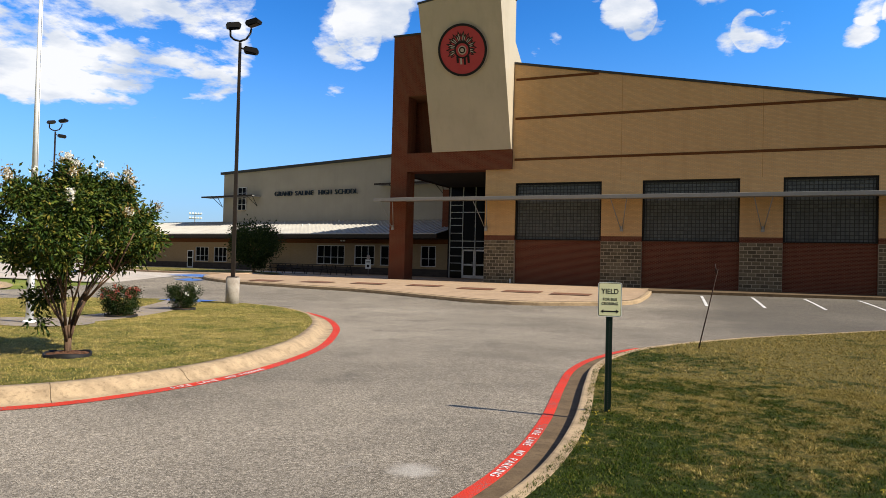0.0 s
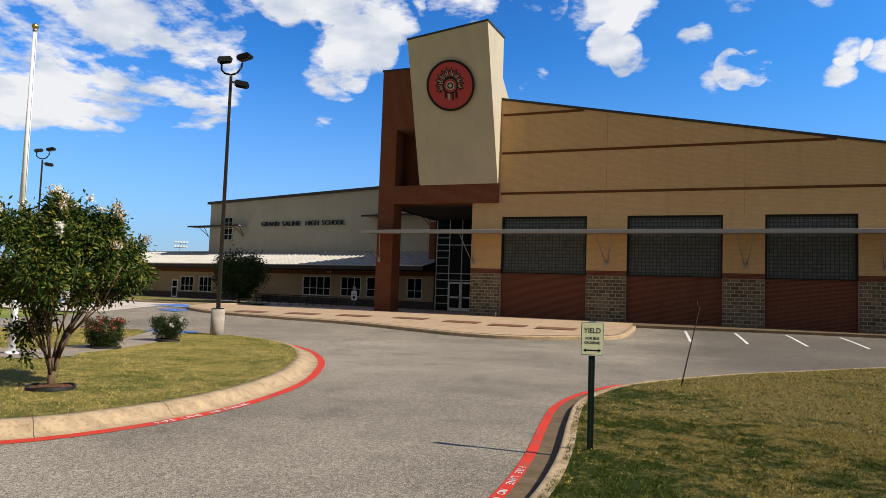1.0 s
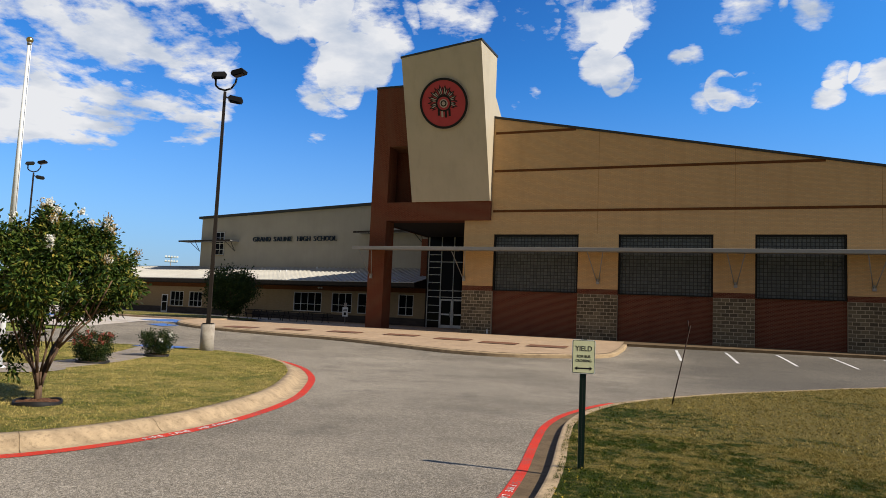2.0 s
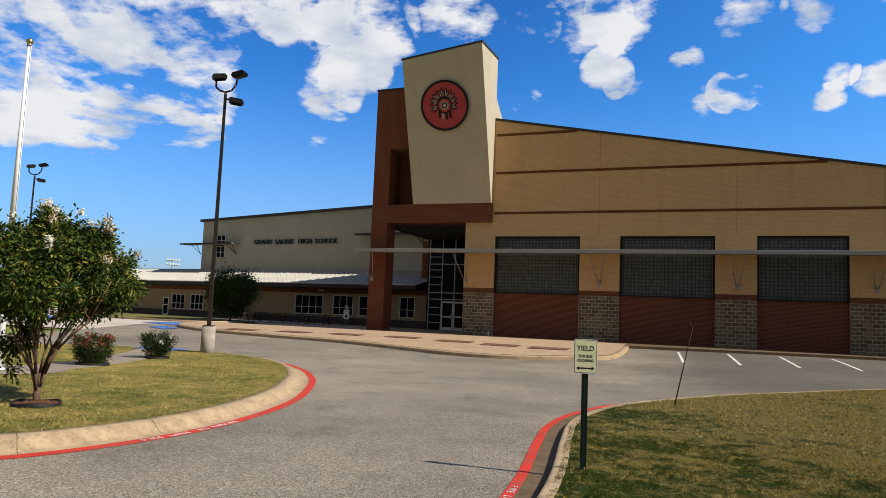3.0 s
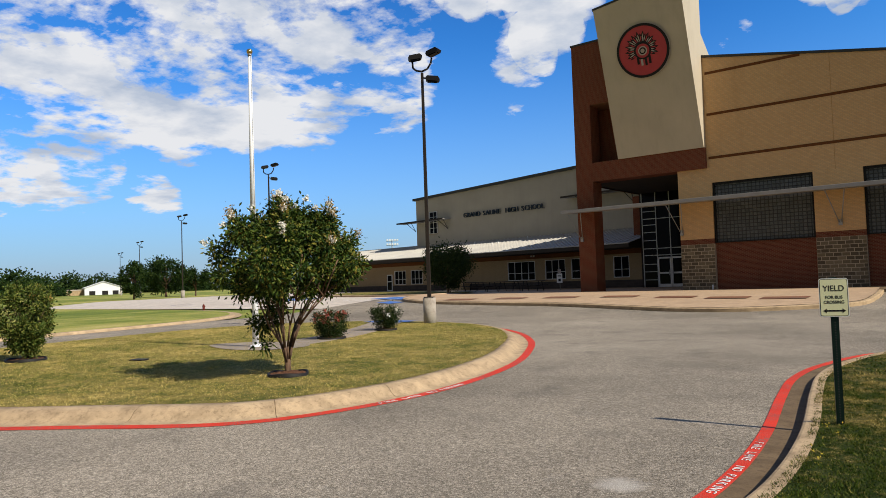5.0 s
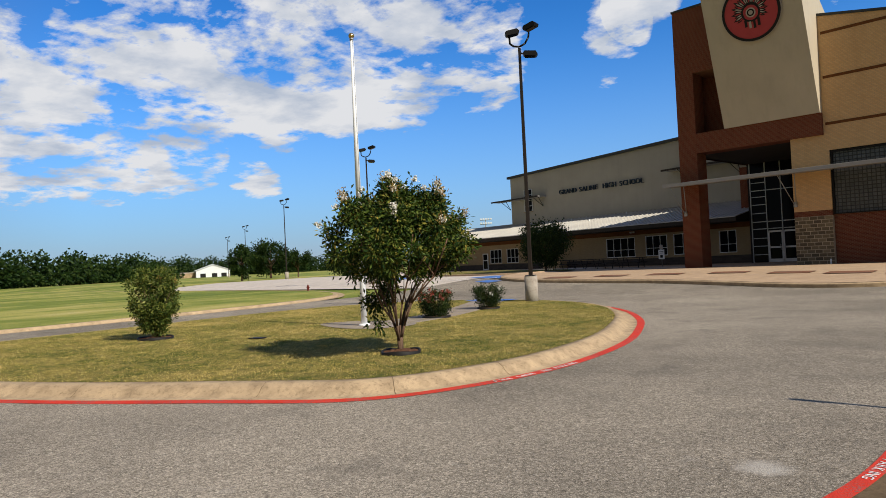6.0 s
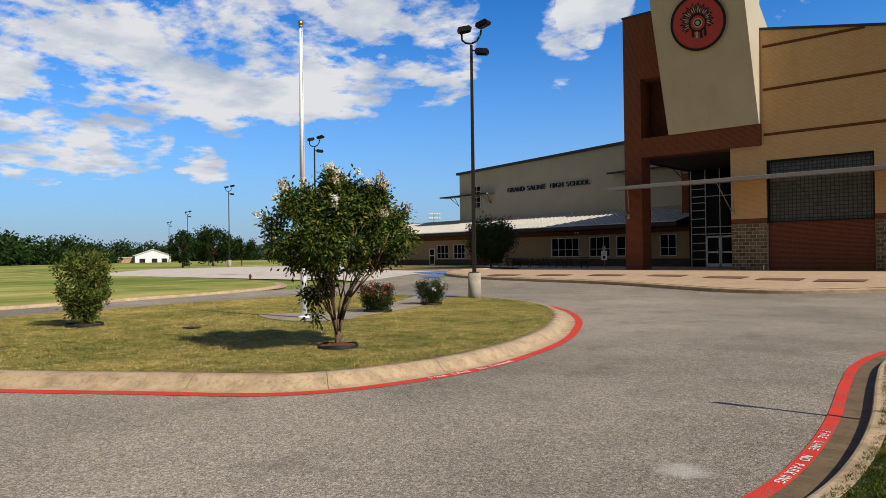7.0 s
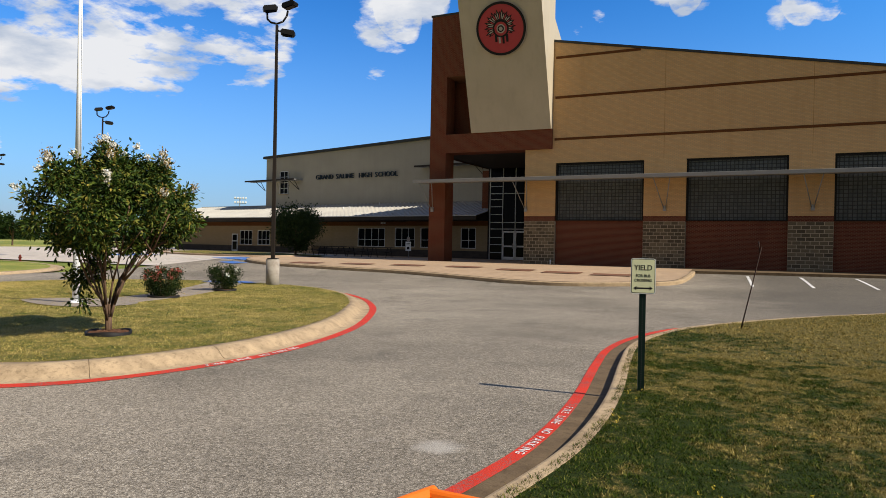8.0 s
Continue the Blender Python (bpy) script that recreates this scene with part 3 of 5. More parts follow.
def roll_z(o):
    pts_ = [(0.15, 0.004), (0.34, 0.0), (0.40, 0.03), (0.47, 0.10), (0.56, 0.145), (0.71, 0.15)]
    for (a, za), (b, zb) in zip(pts_, pts_[1:]):
        if a <= o <= b:
            return za + (zb - za) * (o - a) / (b - a) + 0.005
    return 0.155


kerb_joints("kerb_joint", island_line, isl_n, 9, 0.18, 0.70, roll_z)
island_lawn = fill("island_lawn", [p + n * 0.69 for p, n in zip(island_line, isl_n)], 0.15, "grass")
tagged(island_lawn, "mown island lawn, dry and patchy", "lawn", kind="structure")

RIGHT = [(-8.0, -9.0), (-4.6, -3.5), (-2.75, 0.0), (-1.85, 2.3), (-1.36, 4.1), (-1.18, 5.2), (-1.15, 6.7), (-1.26, 8.7), (-1.28, 10.2), (-1.02, 11.7), (-0.30, 13.5),
         (1.6, 16.2), (3.9, 18.7), (6.6, 21.4), (10.5, 23.9), (16.0, 25.6), (24.0, 26.4), (44.0, 26.6)]
right_line = smooth_line(RIGHT, False, 8)[::-1]
right_gutter = sweep("kerb_gutter", right_line, [(0.0, 0.005), (0.20, 0.004), (0.38, 0.004)], "gutter")
tagged(right_gutter, "brown-stained concrete gutter beside the lawn", "gutter", kind="structure")
right_kerb = sweep("lawn_kerb", right_line, [(0.365, -0.06), (0.372, 0.075), (0.385, 0.095), (0.41, 0.103), (0.53, 0.105), (0.55, 0.03)], "kerb", smooth=False)
tagged(right_kerb, "upright concrete kerb with a worn top", "kerb", kind="structure")
red_part = [p for p in right_line if p.y < 13.6]
right_red = sweep("fire_lane_line", red_part, [(0.0, 0.009), (0.122, 0.008)], "red_paint")
tagged(right_red, "red fire lane line along the lawn kerb", "painted line", kind="structure")
rn = normals(right_line, False)
lv, lf = [], []
edge = [p + n * 0.51 for p, n in zip(right_line, rn)]
for p in edge:
    for k in range(7):
        x = p.x + (46.0 - p.x) * k / 6
        lv.append((x, p.y, 0.10 + gz(x, p.y)))
for i in range(len(edge) - 1):
    for k in range(6):
        q = i * 7 + k
        lf.append((q, q + 7, q + 8, q + 1))
right_lawn = raw("right_lawn", lv, lf, "grass_dark")
tagged(right_lawn, "wide lawn of dry and green patches", "lawn", kind="structure")

BACK = [(-29.0, -40.0), (-26.5, -12.0), (-25.6, -2.0), (-25.5, 5.0), (-25.9, 11.0), (-27.3, 17.5), (-30.5, 21.5), (-36.0, 23.4), (-48.0, 24.0), (-70.0, 24.2), (-110.0, 24.2)]
back_line = smooth_line(BACK, False, 6)
back_kerb = sweep("lawn_kerb", back_line, [(0.0, 0.003), (0.35, 0.0), (0.42, 0.10), (0.62, 0.11), (0.64, 0.0)], "kerb")
tagged(back_kerb, "low concrete kerb along the far lawn", "kerb", kind="structure")
back_lawn = fill("back_lawn", [p + n * 0.61 for p, n in zip(back_line, normals(back_line, False))] + [(-170, 22), (-170, -40)], 0.105, "far_grass")
tagged(back_lawn, "large green lawn striped by mowing", "lawn", kind="structure")

# pavement before the entrance
PAVE = [(-25.5, 34.0), (-25.0, 29.0), (-22.0, 26.9), (-17.6, 26.0), (-13.0, 25.4), (-9.8, 24.5), (-7.0, 23.6), (-4.8, 23.5), (-2.7, 24.2), (-0.85, 25.25), (-0.3, 27.3), (-0.1, 29.6)]
pave_line = smooth_line(PAVE, False, 6)
pave_kerb = sweep("pavement_kerb", pave_line, [(0.0, -0.05), (0.0, 0.12), (0.02, 0.145), (0.16, 0.15), (0.18, 0.05)], "kerb")
tagged(pave_kerb, "tan concrete kerb of the entrance pavement", "kerb", kind="structure")
pv, pf = [], []
inner = [p + n * 0.17 for p, n in zip(pave_line, normals(pave_line, False))]
for p in inner:
    steps = 8
    for s in range(steps + 1):
        y = p.y + (36.0 - p.y) * s / steps
        pv.append((p.x, y, gz(p.x, y) + 0.15 * (1 - s / steps) + 0.012))
for i in range(len(inner) - 1):
    for s in range(8):
        a = i * 9 + s
        pf.append((a, a + 9, a + 10, a + 1))
pavement = raw("pavement", pv, pf, "pavement")
tagged(pavement, "sunlit tan concrete pavement before the entrance", "pavement", kind="structure")
field_entry = field("entrance_pavement", [-60, -17, 24], [35.9, 46, 58], 0.008, "pavement")
tagged(field_entry, "shaded concrete paving under the entrance", "pavement", kind="structure")
strip = sweep("parking_kerb", smooth_line([(-0.2, 30.2), (6, 30.9), (14, 31.6), (26, 32.2)], False, 6), [(0.0, -0.03), (0.0, 0.12), (0.16, 0.13), (0.18, 0.06), (5.4, 0.05)], "gutter")
tagged(strip, "concrete kerb and strip along the wall", "kerb", kind="structure")

# ---- gym ----
GY = 35.9


def roof_z(x):
    return 13.42 - 0.186 * (x + 8.4)


gym = thing("gymnasium", "tan brick gymnasium hall with a sloping parapet and glass block bays", "building", (0, 0, ZB))
BAYS = [(-8.2, -3.1), (-0.85, 4.14), (6.2, 10.45), (12.7, 17.2)]
GX0, GX1 = -10.1, 26.0
bm = bmesh.new()
prism_y(bm, [(GX0, 6.12), (GX1, 6.12), (GX1, roof_z(GX1)), (GX0, roof_z(GX0))], GY, GY + 0.4)
part("upper_wall", bm, "tan_brick", gym)
piers, last = [], GX0
for a, b in BAYS + [(GX1, GX1)]:
    piers.append((last, a))
    last = b
for a, b in piers:
    part("pier", boxes((a, b, GY, GY + 0.4, 2.92, 6.12)), "tan_brick", gym)
    part("pier_band", boxes((a, b, GY - 0.004, GY + 0.4, 2.62, 2.92)), "red_brick", gym, "red brick course")
    part("pier_core", boxes((a + 0.005, b - 0.005, GY - 0.008, GY + 0.4, -0.3, 2.62)), "mortar", gym)
for a, b in BAYS:
    part("bay_wall", boxes((a, b, GY + 0.24, GY + 0.4, -0.3, 2.66)), "red_brick", gym, "dark red brick infill")
    # dark strips stand in for the shadow at the edges of the recess
    part("bay_frame", boxes((a, a + 0.10, GY + 0.12, GY + 0.30, 2.66, 6.12), (b - 0.10, b, GY + 0.12, GY + 0.30, 2.66, 6.12), (a + 0.10, b - 0.10, GY + 0.12, GY + 0.30, 6.0, 6.12), (a + 0.10, b - 0.10, GY + 0.12, GY + 0.30, 2.66, 2.72)), "dark_metal", gym, "dark strips for the recess shade round the glass blocks")
    part("bay_backing", boxes((a, b, GY + 0.30, GY + 0.4, 2.66, 6.12)), "block_joint", gym)
for z, x1 in ((12.46, -3.4), (10.06, 9.5), (7.55, GX1)):
    part("band", boxes((GX0 if z < 7 else -8.3, x1, GY - 0.02, GY + 0.1, z - 0.075, z + 0.075)), "brown_brick", gym, "dark brown brick band")
for x in (-2.05, 5.2, 12.0):
    part("control_joint", boxes((x - 0.010, x + 0.010, GY - 0.004, GY + 0.1, 6.14, roof_z(x) - 0.02)), "sealant", gym)
bm = bmesh.new()
prism_y(bm, [(GX0, roof_z(GX0)), (GX1, roof_z(GX1)), (GX1, roof_z(GX1) + 0.14), (GX0, roof_z(GX0) + 0.14)], GY - 0.06, GY + 0.46)
part("coping", bm, "coping", gym, "dark metal coping")
part("side_wall", boxes((GX0, GX0 + 0.4, GY + 0.4, 62, -0.3, 11.5)), "tan_brick", gym)
part("side_wall", boxes((GX1 - 0.4, GX1, GY + 0.4, 62, -0.3, 6.9)), "tan_brick", gym)
part("back_wall", boxes((GX0, GX1, 62, 62.4, -0.3, 6.9)), "tan_brick", gym)
bm = bmesh.new()
prism_y(bm, [(GX0, roof_z(GX0) - 1.0), (GX1, roof_z(GX1) - 1.0), (GX1, roof_z(GX1) - 0.8), (GX0, roof_z(GX0) - 0.8)], GY + 0.4, 62)
part("roof", bm, "grey_metal", gym)
# glass blocks, joined by bay
for a, b in BAYS:
    n, k = round((b - a) / 0.203), 17
    w, h = (b - a) / n, 3.46 / k
    verts, faces = [], []
    for i in range(n):
        for j in range(k):
            x0, x1, z0, z1 = a + i * w + 0.016, a + (i + 1) * w - 0.016, 2.66 + j * h + 0.016, 2.66 + (j + 1) * h - 0.016
            s, o = len(verts), 0.02
            verts += [(x0, GY + 0.29, z0), (x1, GY + 0.29, z0), (x1, GY + 0.29, z1), (x0, GY + 0.29, z1),
                      (x0 + o, GY + 0.265, z0 + o), (x1 - o, GY + 0.265, z0 + o), (x1 - o, GY + 0.265, z1 - o), (x0 + o, GY + 0.265, z1 - o)]
            faces += [(s + 4, s + 5, s + 6, s + 7), (s, s + 1, s + 5, s + 4), (s + 1, s + 2, s + 6, s + 5), (s + 2, s + 3, s + 7, s + 6), (s + 3, s, s + 4, s + 7)]
    tagged(raw("glass_block_field", verts, faces, "glass_block", gym), kind="stuff")

# canopy along the wall
canopy = thing("canopy", "long thin grey metal canopy on slender brackets", "canopy", (0, 0, ZB))
part("deck", boxes((-17.0, GX1, 34.45, 35.86, 5.06, 5.12)), "grey_metal", canopy)
part("fascia", boxes((-17.0, GX1, 34.40, 34.46, 4.98, 5.19), bevel=0.01), "grey_metal", canopy, "pale grey metal edge")
for x in (-16.2, -10.0, -1.95, 5.25, 11.6, 18.5):
    bm = bmesh.new()
    yb = GY - 0.25 if x < -12 else GY
    tube(bm, (x - 0.45, 34.6, 5.05), (x - 0.05, yb - 0.06, 3.35), 0.025)
    tube(bm, (x + 0.45, 34.6, 5.05), (x + 0.05, yb - 0.06, 3.35), 0.025)
    box(bm, x - 0.09, x + 0.09, yb - 0.08, yb, 3.2, 3.5)
    part("bracket", bm, "grey_metal", canopy)

# ---- entrance tower ----
TY = 35.66
tower = thing("entrance_tower", "red brick entrance tower with a leaning tan panel", "building", (0, 0, ZB))
part("column", boxes((-16.45, -15.33, TY, TY + 1.2, -0.3, 6.98)), "tower_brick", tower)
bm = bmesh.new()
box(bm, -16.45, -15.33, TY, TY + 1.2, 6.98, 11.9)
prism_y(bm, [(-16.45, 11.9), (-9.0, 11.9), (-9.0, 16.05), (-16.45, 15.85)], TY, TY + 1.2)
part("brick_frame", bm, "tower_brick", tower)
part("lintel", boxes((-15.33, -8.41, TY, TY + 1.2, 6.98, 8.17)), "tower_brick", tower)
part("tower_coping", boxes((-16.5, -13.4, TY - 0.04, TY + 1.25, 15.86, 15.98)), "coping", tower)
part("recess_wall", boxes((-16.1, -8.5, TY + 1.9, TY + 2.1, 7.0, 12.2)), "tower_brick", tower)
# unseen end box and a top, added to keep sun out of the recess
part("recess_end", boxes((-9.0, -8.5, TY + 0.25, TY + 2.1, 8.17, 12.2)), "tower_brick", tower)
part("recess_top", boxes((-16.1, -8.5, TY + 1.2, TY + 2.1, 11.9, 12.2)), "tower_brick", tower)
bm = bmesh.new()
side = [(TY + 1.2, 6.98), (50.0, 6.98), (50.0, 10.2), (44.5, 15.6), (TY + 1.2, 15.8)]
lo, hi = [bm.verts.new((-16.45, y, z)) for y, z in side], [bm.verts.new((-16.1, y, z)) for y, z in side]
bm.faces.new(lo)
bm.faces.new(hi[::-1])
for i in range(5):
    bm.faces.new((lo[i], hi[i], hi[(i + 1) % 5], lo[(i + 1) % 5]))
bmesh.ops.recalc_face_normals(bm, faces=bm.faces)
part("side_wall", bm, "tower_brick", tower)
bm = bmesh.new()      # leaning panel: bottom flush, top far forward
pts = [(-13.55, TY - 0.10, 8.17), (-8.43, TY - 0.10, 8.17), (-8.43, 32.75, 17.30), (-13.55, 32.95, 16.75), (-13.55, TY + 0.3, 8.17), (-8.43, TY + 0.3, 8.17), (-8.43, TY + 0.3, 17.38), (-13.55, TY + 0.3, 16.70)]
v = [bm.verts.new(p) for p in pts]
for f in ((0, 1, 2, 3), (5, 4, 7, 6), (1, 5, 6, 2), (4, 0, 3, 7), (3, 2, 6, 7), (4, 5, 1, 0)):
    bm.faces.new([v[i] for i in f])
bmesh.ops.recalc_face_normals(bm, faces=bm.faces)
panel = part("panel", bm, "panel_stucco", tower, "tan stucco panel leaning outwards")
bm = bmesh.new()
top = [Vector(pts[i]) for i in (3, 2, 6, 7)]
mid = sum(top, Vector()) / 4
lo = [bm.verts.new(mid + (p - mid) * 1.02) for p in top]
hi = [bm.verts.new(mid + (p - mid) * 1.02 + Vector((0, 0, 0.12))) for p in top]
bm.faces.new(lo[::-1])
bm.faces.new(hi)
for i in range(4):
    bm.faces.new((lo[i], lo[(i + 1) % 4], hi[(i + 1) % 4], hi[i]))
part("panel_coping", bm, "coping", tower, "dark metal coping")
bm = bmesh.new()      # the body behind the panel, its roof falling to the back
v = [bm.verts.new(p) for p in ((-13.5, TY + 0.3, 12.2), (-8.44, TY + 0.3, 12.2), (-8.44, 38.2, 12.2), (-13.5, 38.2, 12.2), (-13.5, TY + 0.3, 14.4), (-8.44, TY + 0.3, 14.9), (-8.44, 38.2, 13.3), (-13.5, 38.2, 13.1))]
for f in ((3, 2, 1, 0), (4, 5, 6, 7), (0, 1, 5, 4), (1, 2, 6, 5), (2, 3, 7, 6), (3, 0, 4, 7)):
    bm.faces.new([v[i] for i in f])
part("rear_body", bm, "panel_stucco", tower)
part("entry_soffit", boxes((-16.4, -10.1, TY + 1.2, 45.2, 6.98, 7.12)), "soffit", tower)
part("rear_column", boxes((-17.3, -16.25, 46.3, 47.3, -0.3, 6.98)), "tower_brick", tower)

# round emblem on the leaning panel: ring, disc and plain shapes
pa, pb, pc_ = Vector(pts[0]), Vector(pts[1]), Vector(pts[3])
px = (pb - pa).normalized()
pn = (pb - pa).cross(pc_ - pa).normalized()
if pn.y > 0:
    pn = -pn
pz = pn.cross(px)
if pz.z < 0:
    pz = -pz
centre = pa + px * 2.60 + pz * 6.05 + pn * 0.12
em = Matrix((px, pz, pn)).transposed().to_4x4()
em.translation = centre + Vector((0, 0, ZB))
emblem = new("round_emblem")
emblem.matrix_world = em
tagged(emblem, "round red emblem with a black rim on the tan panel", "emblem")


def disc(r0, r1, z0, z1, n=64):
    bm = bmesh.new()
    rings = []
    for r, z in ((r1, z0), (r1, z1), (r0, z1)):
        rings.append([bm.verts.new((r * math.cos(a), r * math.sin(a), z)) for a in (2 * math.pi * i / n for i in range(n))])
    for a, b in zip(rings, rings[1:]):
        for i in range(n):
            bm.faces.new((a[i], a[(i + 1) % n], b[(i + 1) % n], b[i]))
    if r0 < 0.02:
        bmesh.ops.remove_doubles(bm, verts=bm.verts, dist=0.03)
    bmesh.ops.recalc_face_normals(bm, faces=bm.faces)
    return bm


ER = 1.53
part("rim", disc(ER - 0.14, ER, -0.03, 0.05), "black_paint", emblem, "black rim")
part("face", disc(0.001, ER - 0.13, -0.03, 0.03), "red_disc", emblem, "faded red face")
part("rim_line", disc(ER, ER + 0.035, -0.03, 0.02), "pale_print", emblem, "thin pale outline")
for k in range(25):      # a fan of plain rays, dark with pale cores, open towards the foot
    a = radians(-32 + k * 10.2)
    u, w = Vector((math.cos(a), math.sin(a), 0)), Vector((-math.sin(a), math.cos(a), 0))
    r1 = (1.04 if k % 2 else 0.92) - 0.10 * abs(math.cos(a)) * (1 if math.cos(a) > 0 else 0)
    q = Vector((0.0, 0.10, 0.036))

    def blade(r0, r2, half, lift):
        bm = bmesh.new()
        o = q + Vector((0, 0, lift))
        bm.faces.new([bm.verts.new(p) for p in (o + u * r0 - w * half * 0.45, o + u * (r2 * 0.80) - w * half, o + u * r2, o + u * (r2 * 0.80) + w * half, o + u * r0 + w * half * 0.45)])
        return bm

    ray = part("ray", blade(0.40, r1, 0.075, 0.0), "black_paint", emblem, "dark pointed ray")
    part("core", blade(0.46, r1 * 0.86, 0.034, 0.004), "pale_print" if k % 3 else "red_disc", ray)
part("arc", disc(0.40, 0.50, 0.034, 0.045, 40), "black_paint", emblem, "dark plain ring")
part("inner_arc", disc(0.34, 0.385, 0.034, 0.043, 40), "red_disc", emblem, "red plain ring")
part("hub", disc(0.001, 0.26, 0.034, 0.048, 28), "pale_print", emblem, "pale plain hub")
part("hub_ring", disc(0.12, 0.19, 0.034, 0.053, 28), "black_paint", emblem)
for x0, x1, y0, y1, mat in ((-0.40, -0.27, -0.72, -0.34, "black_paint"), (-0.18, -0.06, -0.82, -0.46, "pale_print"), (0.05, 0.17, -0.86, -0.46, "black_paint"), (0.28, 0.41, -0.78, -0.34, "black_paint")):
    part("bar", boxes((x0, x1, y0, y1, 0.032, 0.056)), mat, emblem)

# glazed entrance
entry = thing("entrance_glazing", "tall dark entrance glazing in a pale aluminium grid", "curtain wall", (0, 45.0, ZB))
part("pane", boxes((-16.1, -10.1, 0.05, 0.09, 0.0, 6.98)), "window_glass", entry)
for x in (-16.08, -15.05, -14.05, -13.05, -12.35, -11.6, -10.9, -10.2):
    part("mullion", boxes((x - 0.03, x + 0.03, -0.03, 0.06, 0, 6.98)), "frame_alu", entry)
for z in (2.35, 2.85, 5.05, 6.2):
    part("transom", boxes((-16.1, -10.1, -0.02, 0.055, z - 0.03, z + 0.03)), "frame_alu", entry)
for x0, x1 in ((-16.08, -15.05), (-13.05, -12.35), (-11.6, -10.9)):
    for z in (0.55, 1.15, 1.7, 3.45, 4.05, 4.6, 5.6):
        part("short_transom", boxes((x0, x1, -0.015, 0.053, z - 0.025, z + 0.025)), "frame_alu", entry)
for x0 in (-15.02, -14.04):
    door = part("door", boxes((x0, x0 + 0.09, -0.06, 0.03, 0.02, 2.2), (x0 + 0.87, x0 + 0.96, -0.06, 0.03, 0.02, 2.2), (x0, x0 + 0.96, -0.06, 0.03, 2.08, 2.2),
                              (x0, x0 + 0.96, -0.06, 0.03, 0.02, 0.24), (x0, x0 + 0.96, -0.06, 0.03, 0.98, 1.10)), "frame_white", entry, "white-framed glass door")
    part("door_handle", boxes((x0 + (0.80 if x0 < -14.5 else 0.12), x0 + (0.83 if x0 < -14.5 else 0.15), -0.12, -0.06, 0.85, 1.25)), "galv", door)
part("entry_side_wall", boxes((-16.25, -16.1, 0.0, 6.0, -0.3, 6.98)), "dark_inside", entry)

# ---- classroom wing ----
wing = thing("classroom_wing", "low tan brick wing with a pale metal roof", "building", (-17, 46, ZB), -9)
FLOOR = -0.35


def wall_with_holes(name, x0, x1, z0, z1, holes, y0, y1, material, parent):
    """One wall of boxes round its openings (x0, x1, z0, z1)."""
    bm, last = bmesh.new(), x0
    for a, b, c, d in sorted(holes):
        box(bm, last, a, y0, y1, z0, z1)
        if c > z0:
            box(bm, a, b, y0, y1, z0, c)
        box(bm, a, b, y0, y1, d, z1)
        last = b
    box(bm, last, x1, y0, y1, z0, z1)
    return part(name, bm, material, parent)


def window(parent, x0, x1, z0, z1, cols, rows, y=0.0):
    w = part("window", boxes((x0, x1, y + 0.09, y + 0.12, z0, z1)), "window_glass", parent, "dark window in a white frame")
    bm = bmesh.new()
    for x in (x0 + 0.025, x1 - 0.025):
        box(bm, x - 0.025, x + 0.025, y + 0.0, y + 0.1, z0, z1)
    for z in (z0 + 0.025, z1 - 0.025):
        box(bm, x0 + 0.05, x1 - 0.05, y + 0.0, y + 0.1, z - 0.025, z + 0.025)
    part("frame", bm, "frame_white", w)
    bm = bmesh.new()
    for i in range(1, cols):
        x = x0 + (x1 - x0) * i / cols
        box(bm, x - 0.02, x + 0.02, y + 0.03, y + 0.1, z0 + 0.05, z1 - 0.05)
    for z in rows:
        box(bm, x0 + 0.05, x1 - 0.05, y + 0.035, y + 0.098, z - 0.02, z + 0.02)
    part("glazing_bar", bm, "frame_white", w)
    part("sill", boxes((x0 - 0.05, x1 + 0.05, y - 0.06, y + 0.02, z0 - 0.07, z0)), "kerb", w)


HOLES = [(-29.0, -27.1, 0.70, 2.15), (-26.3, -24.5, 0.70, 2.15), (-13.0, -9.9, 0.78, 2.43), (-8.8, -6.7, 0.80, 2.45), (-6.1, -4.4, 0.80, 2.46), (-2.1, -0.7, 0.80, 2.46)]
wall_with_holes("lower_wall", -40.0, 1.0, 0.60, 2.62, HOLES, 0.0, 0.3, "wing_brick", wing)
part("plinth", boxes((-40.0, 1.0, -0.03, 0.3, FLOOR, 0.60)), "plinth_brick", wing)
part("brick_band", boxes((-40.0, 1.0, -0.02, 0.3, 2.62, 3.05)), "brown_brick", wing, "red-brown brick band under the eave")
for (a, b, c, d), n in zip(HOLES, (3, 3, 4, 3, 2, 2)):
    window(wing, a, b, c, d, n, [c + (d - c) * 0.38])
wd = part("side_door", boxes((-30.2, -29.3, -0.05, 0.0, FLOOR, 1.8)), "frame_white", wing, "white glazed door")
part("door_pane", boxes((-30.08, -29.42, -0.06, -0.02, 0.15, 1.0), (-30.08, -29.42, -0.06, -0.02, 1.1, 1.7)), "window_glass", wd)
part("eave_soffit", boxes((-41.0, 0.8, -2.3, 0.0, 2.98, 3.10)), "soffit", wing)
part("fascia", boxes((-41.0, 0.8, -2.36, -2.3, 3.02, 3.33)), "bronze_metal", wing)
bm = bmesh.new()
v = [bm.verts.new(p) for p in ((-41.0, -2.4, 3.30), (0.8, -2.4, 3.30), (0.8, 4.0, 4.80), (-41.0, 4.0, 4.80), (-41.0, -2.4, 3.36), (0.8, -2.4, 3.36), (0.8, 4.0, 4.86), (-41.0, 4.0, 4.86))]
for f in ((3, 2, 1, 0), (4, 5, 6, 7), (0, 1, 5, 4), (1, 2, 6, 5), (2, 3, 7, 6), (3, 0, 4, 7)):
    bm.faces.new([v[i] for i in f])
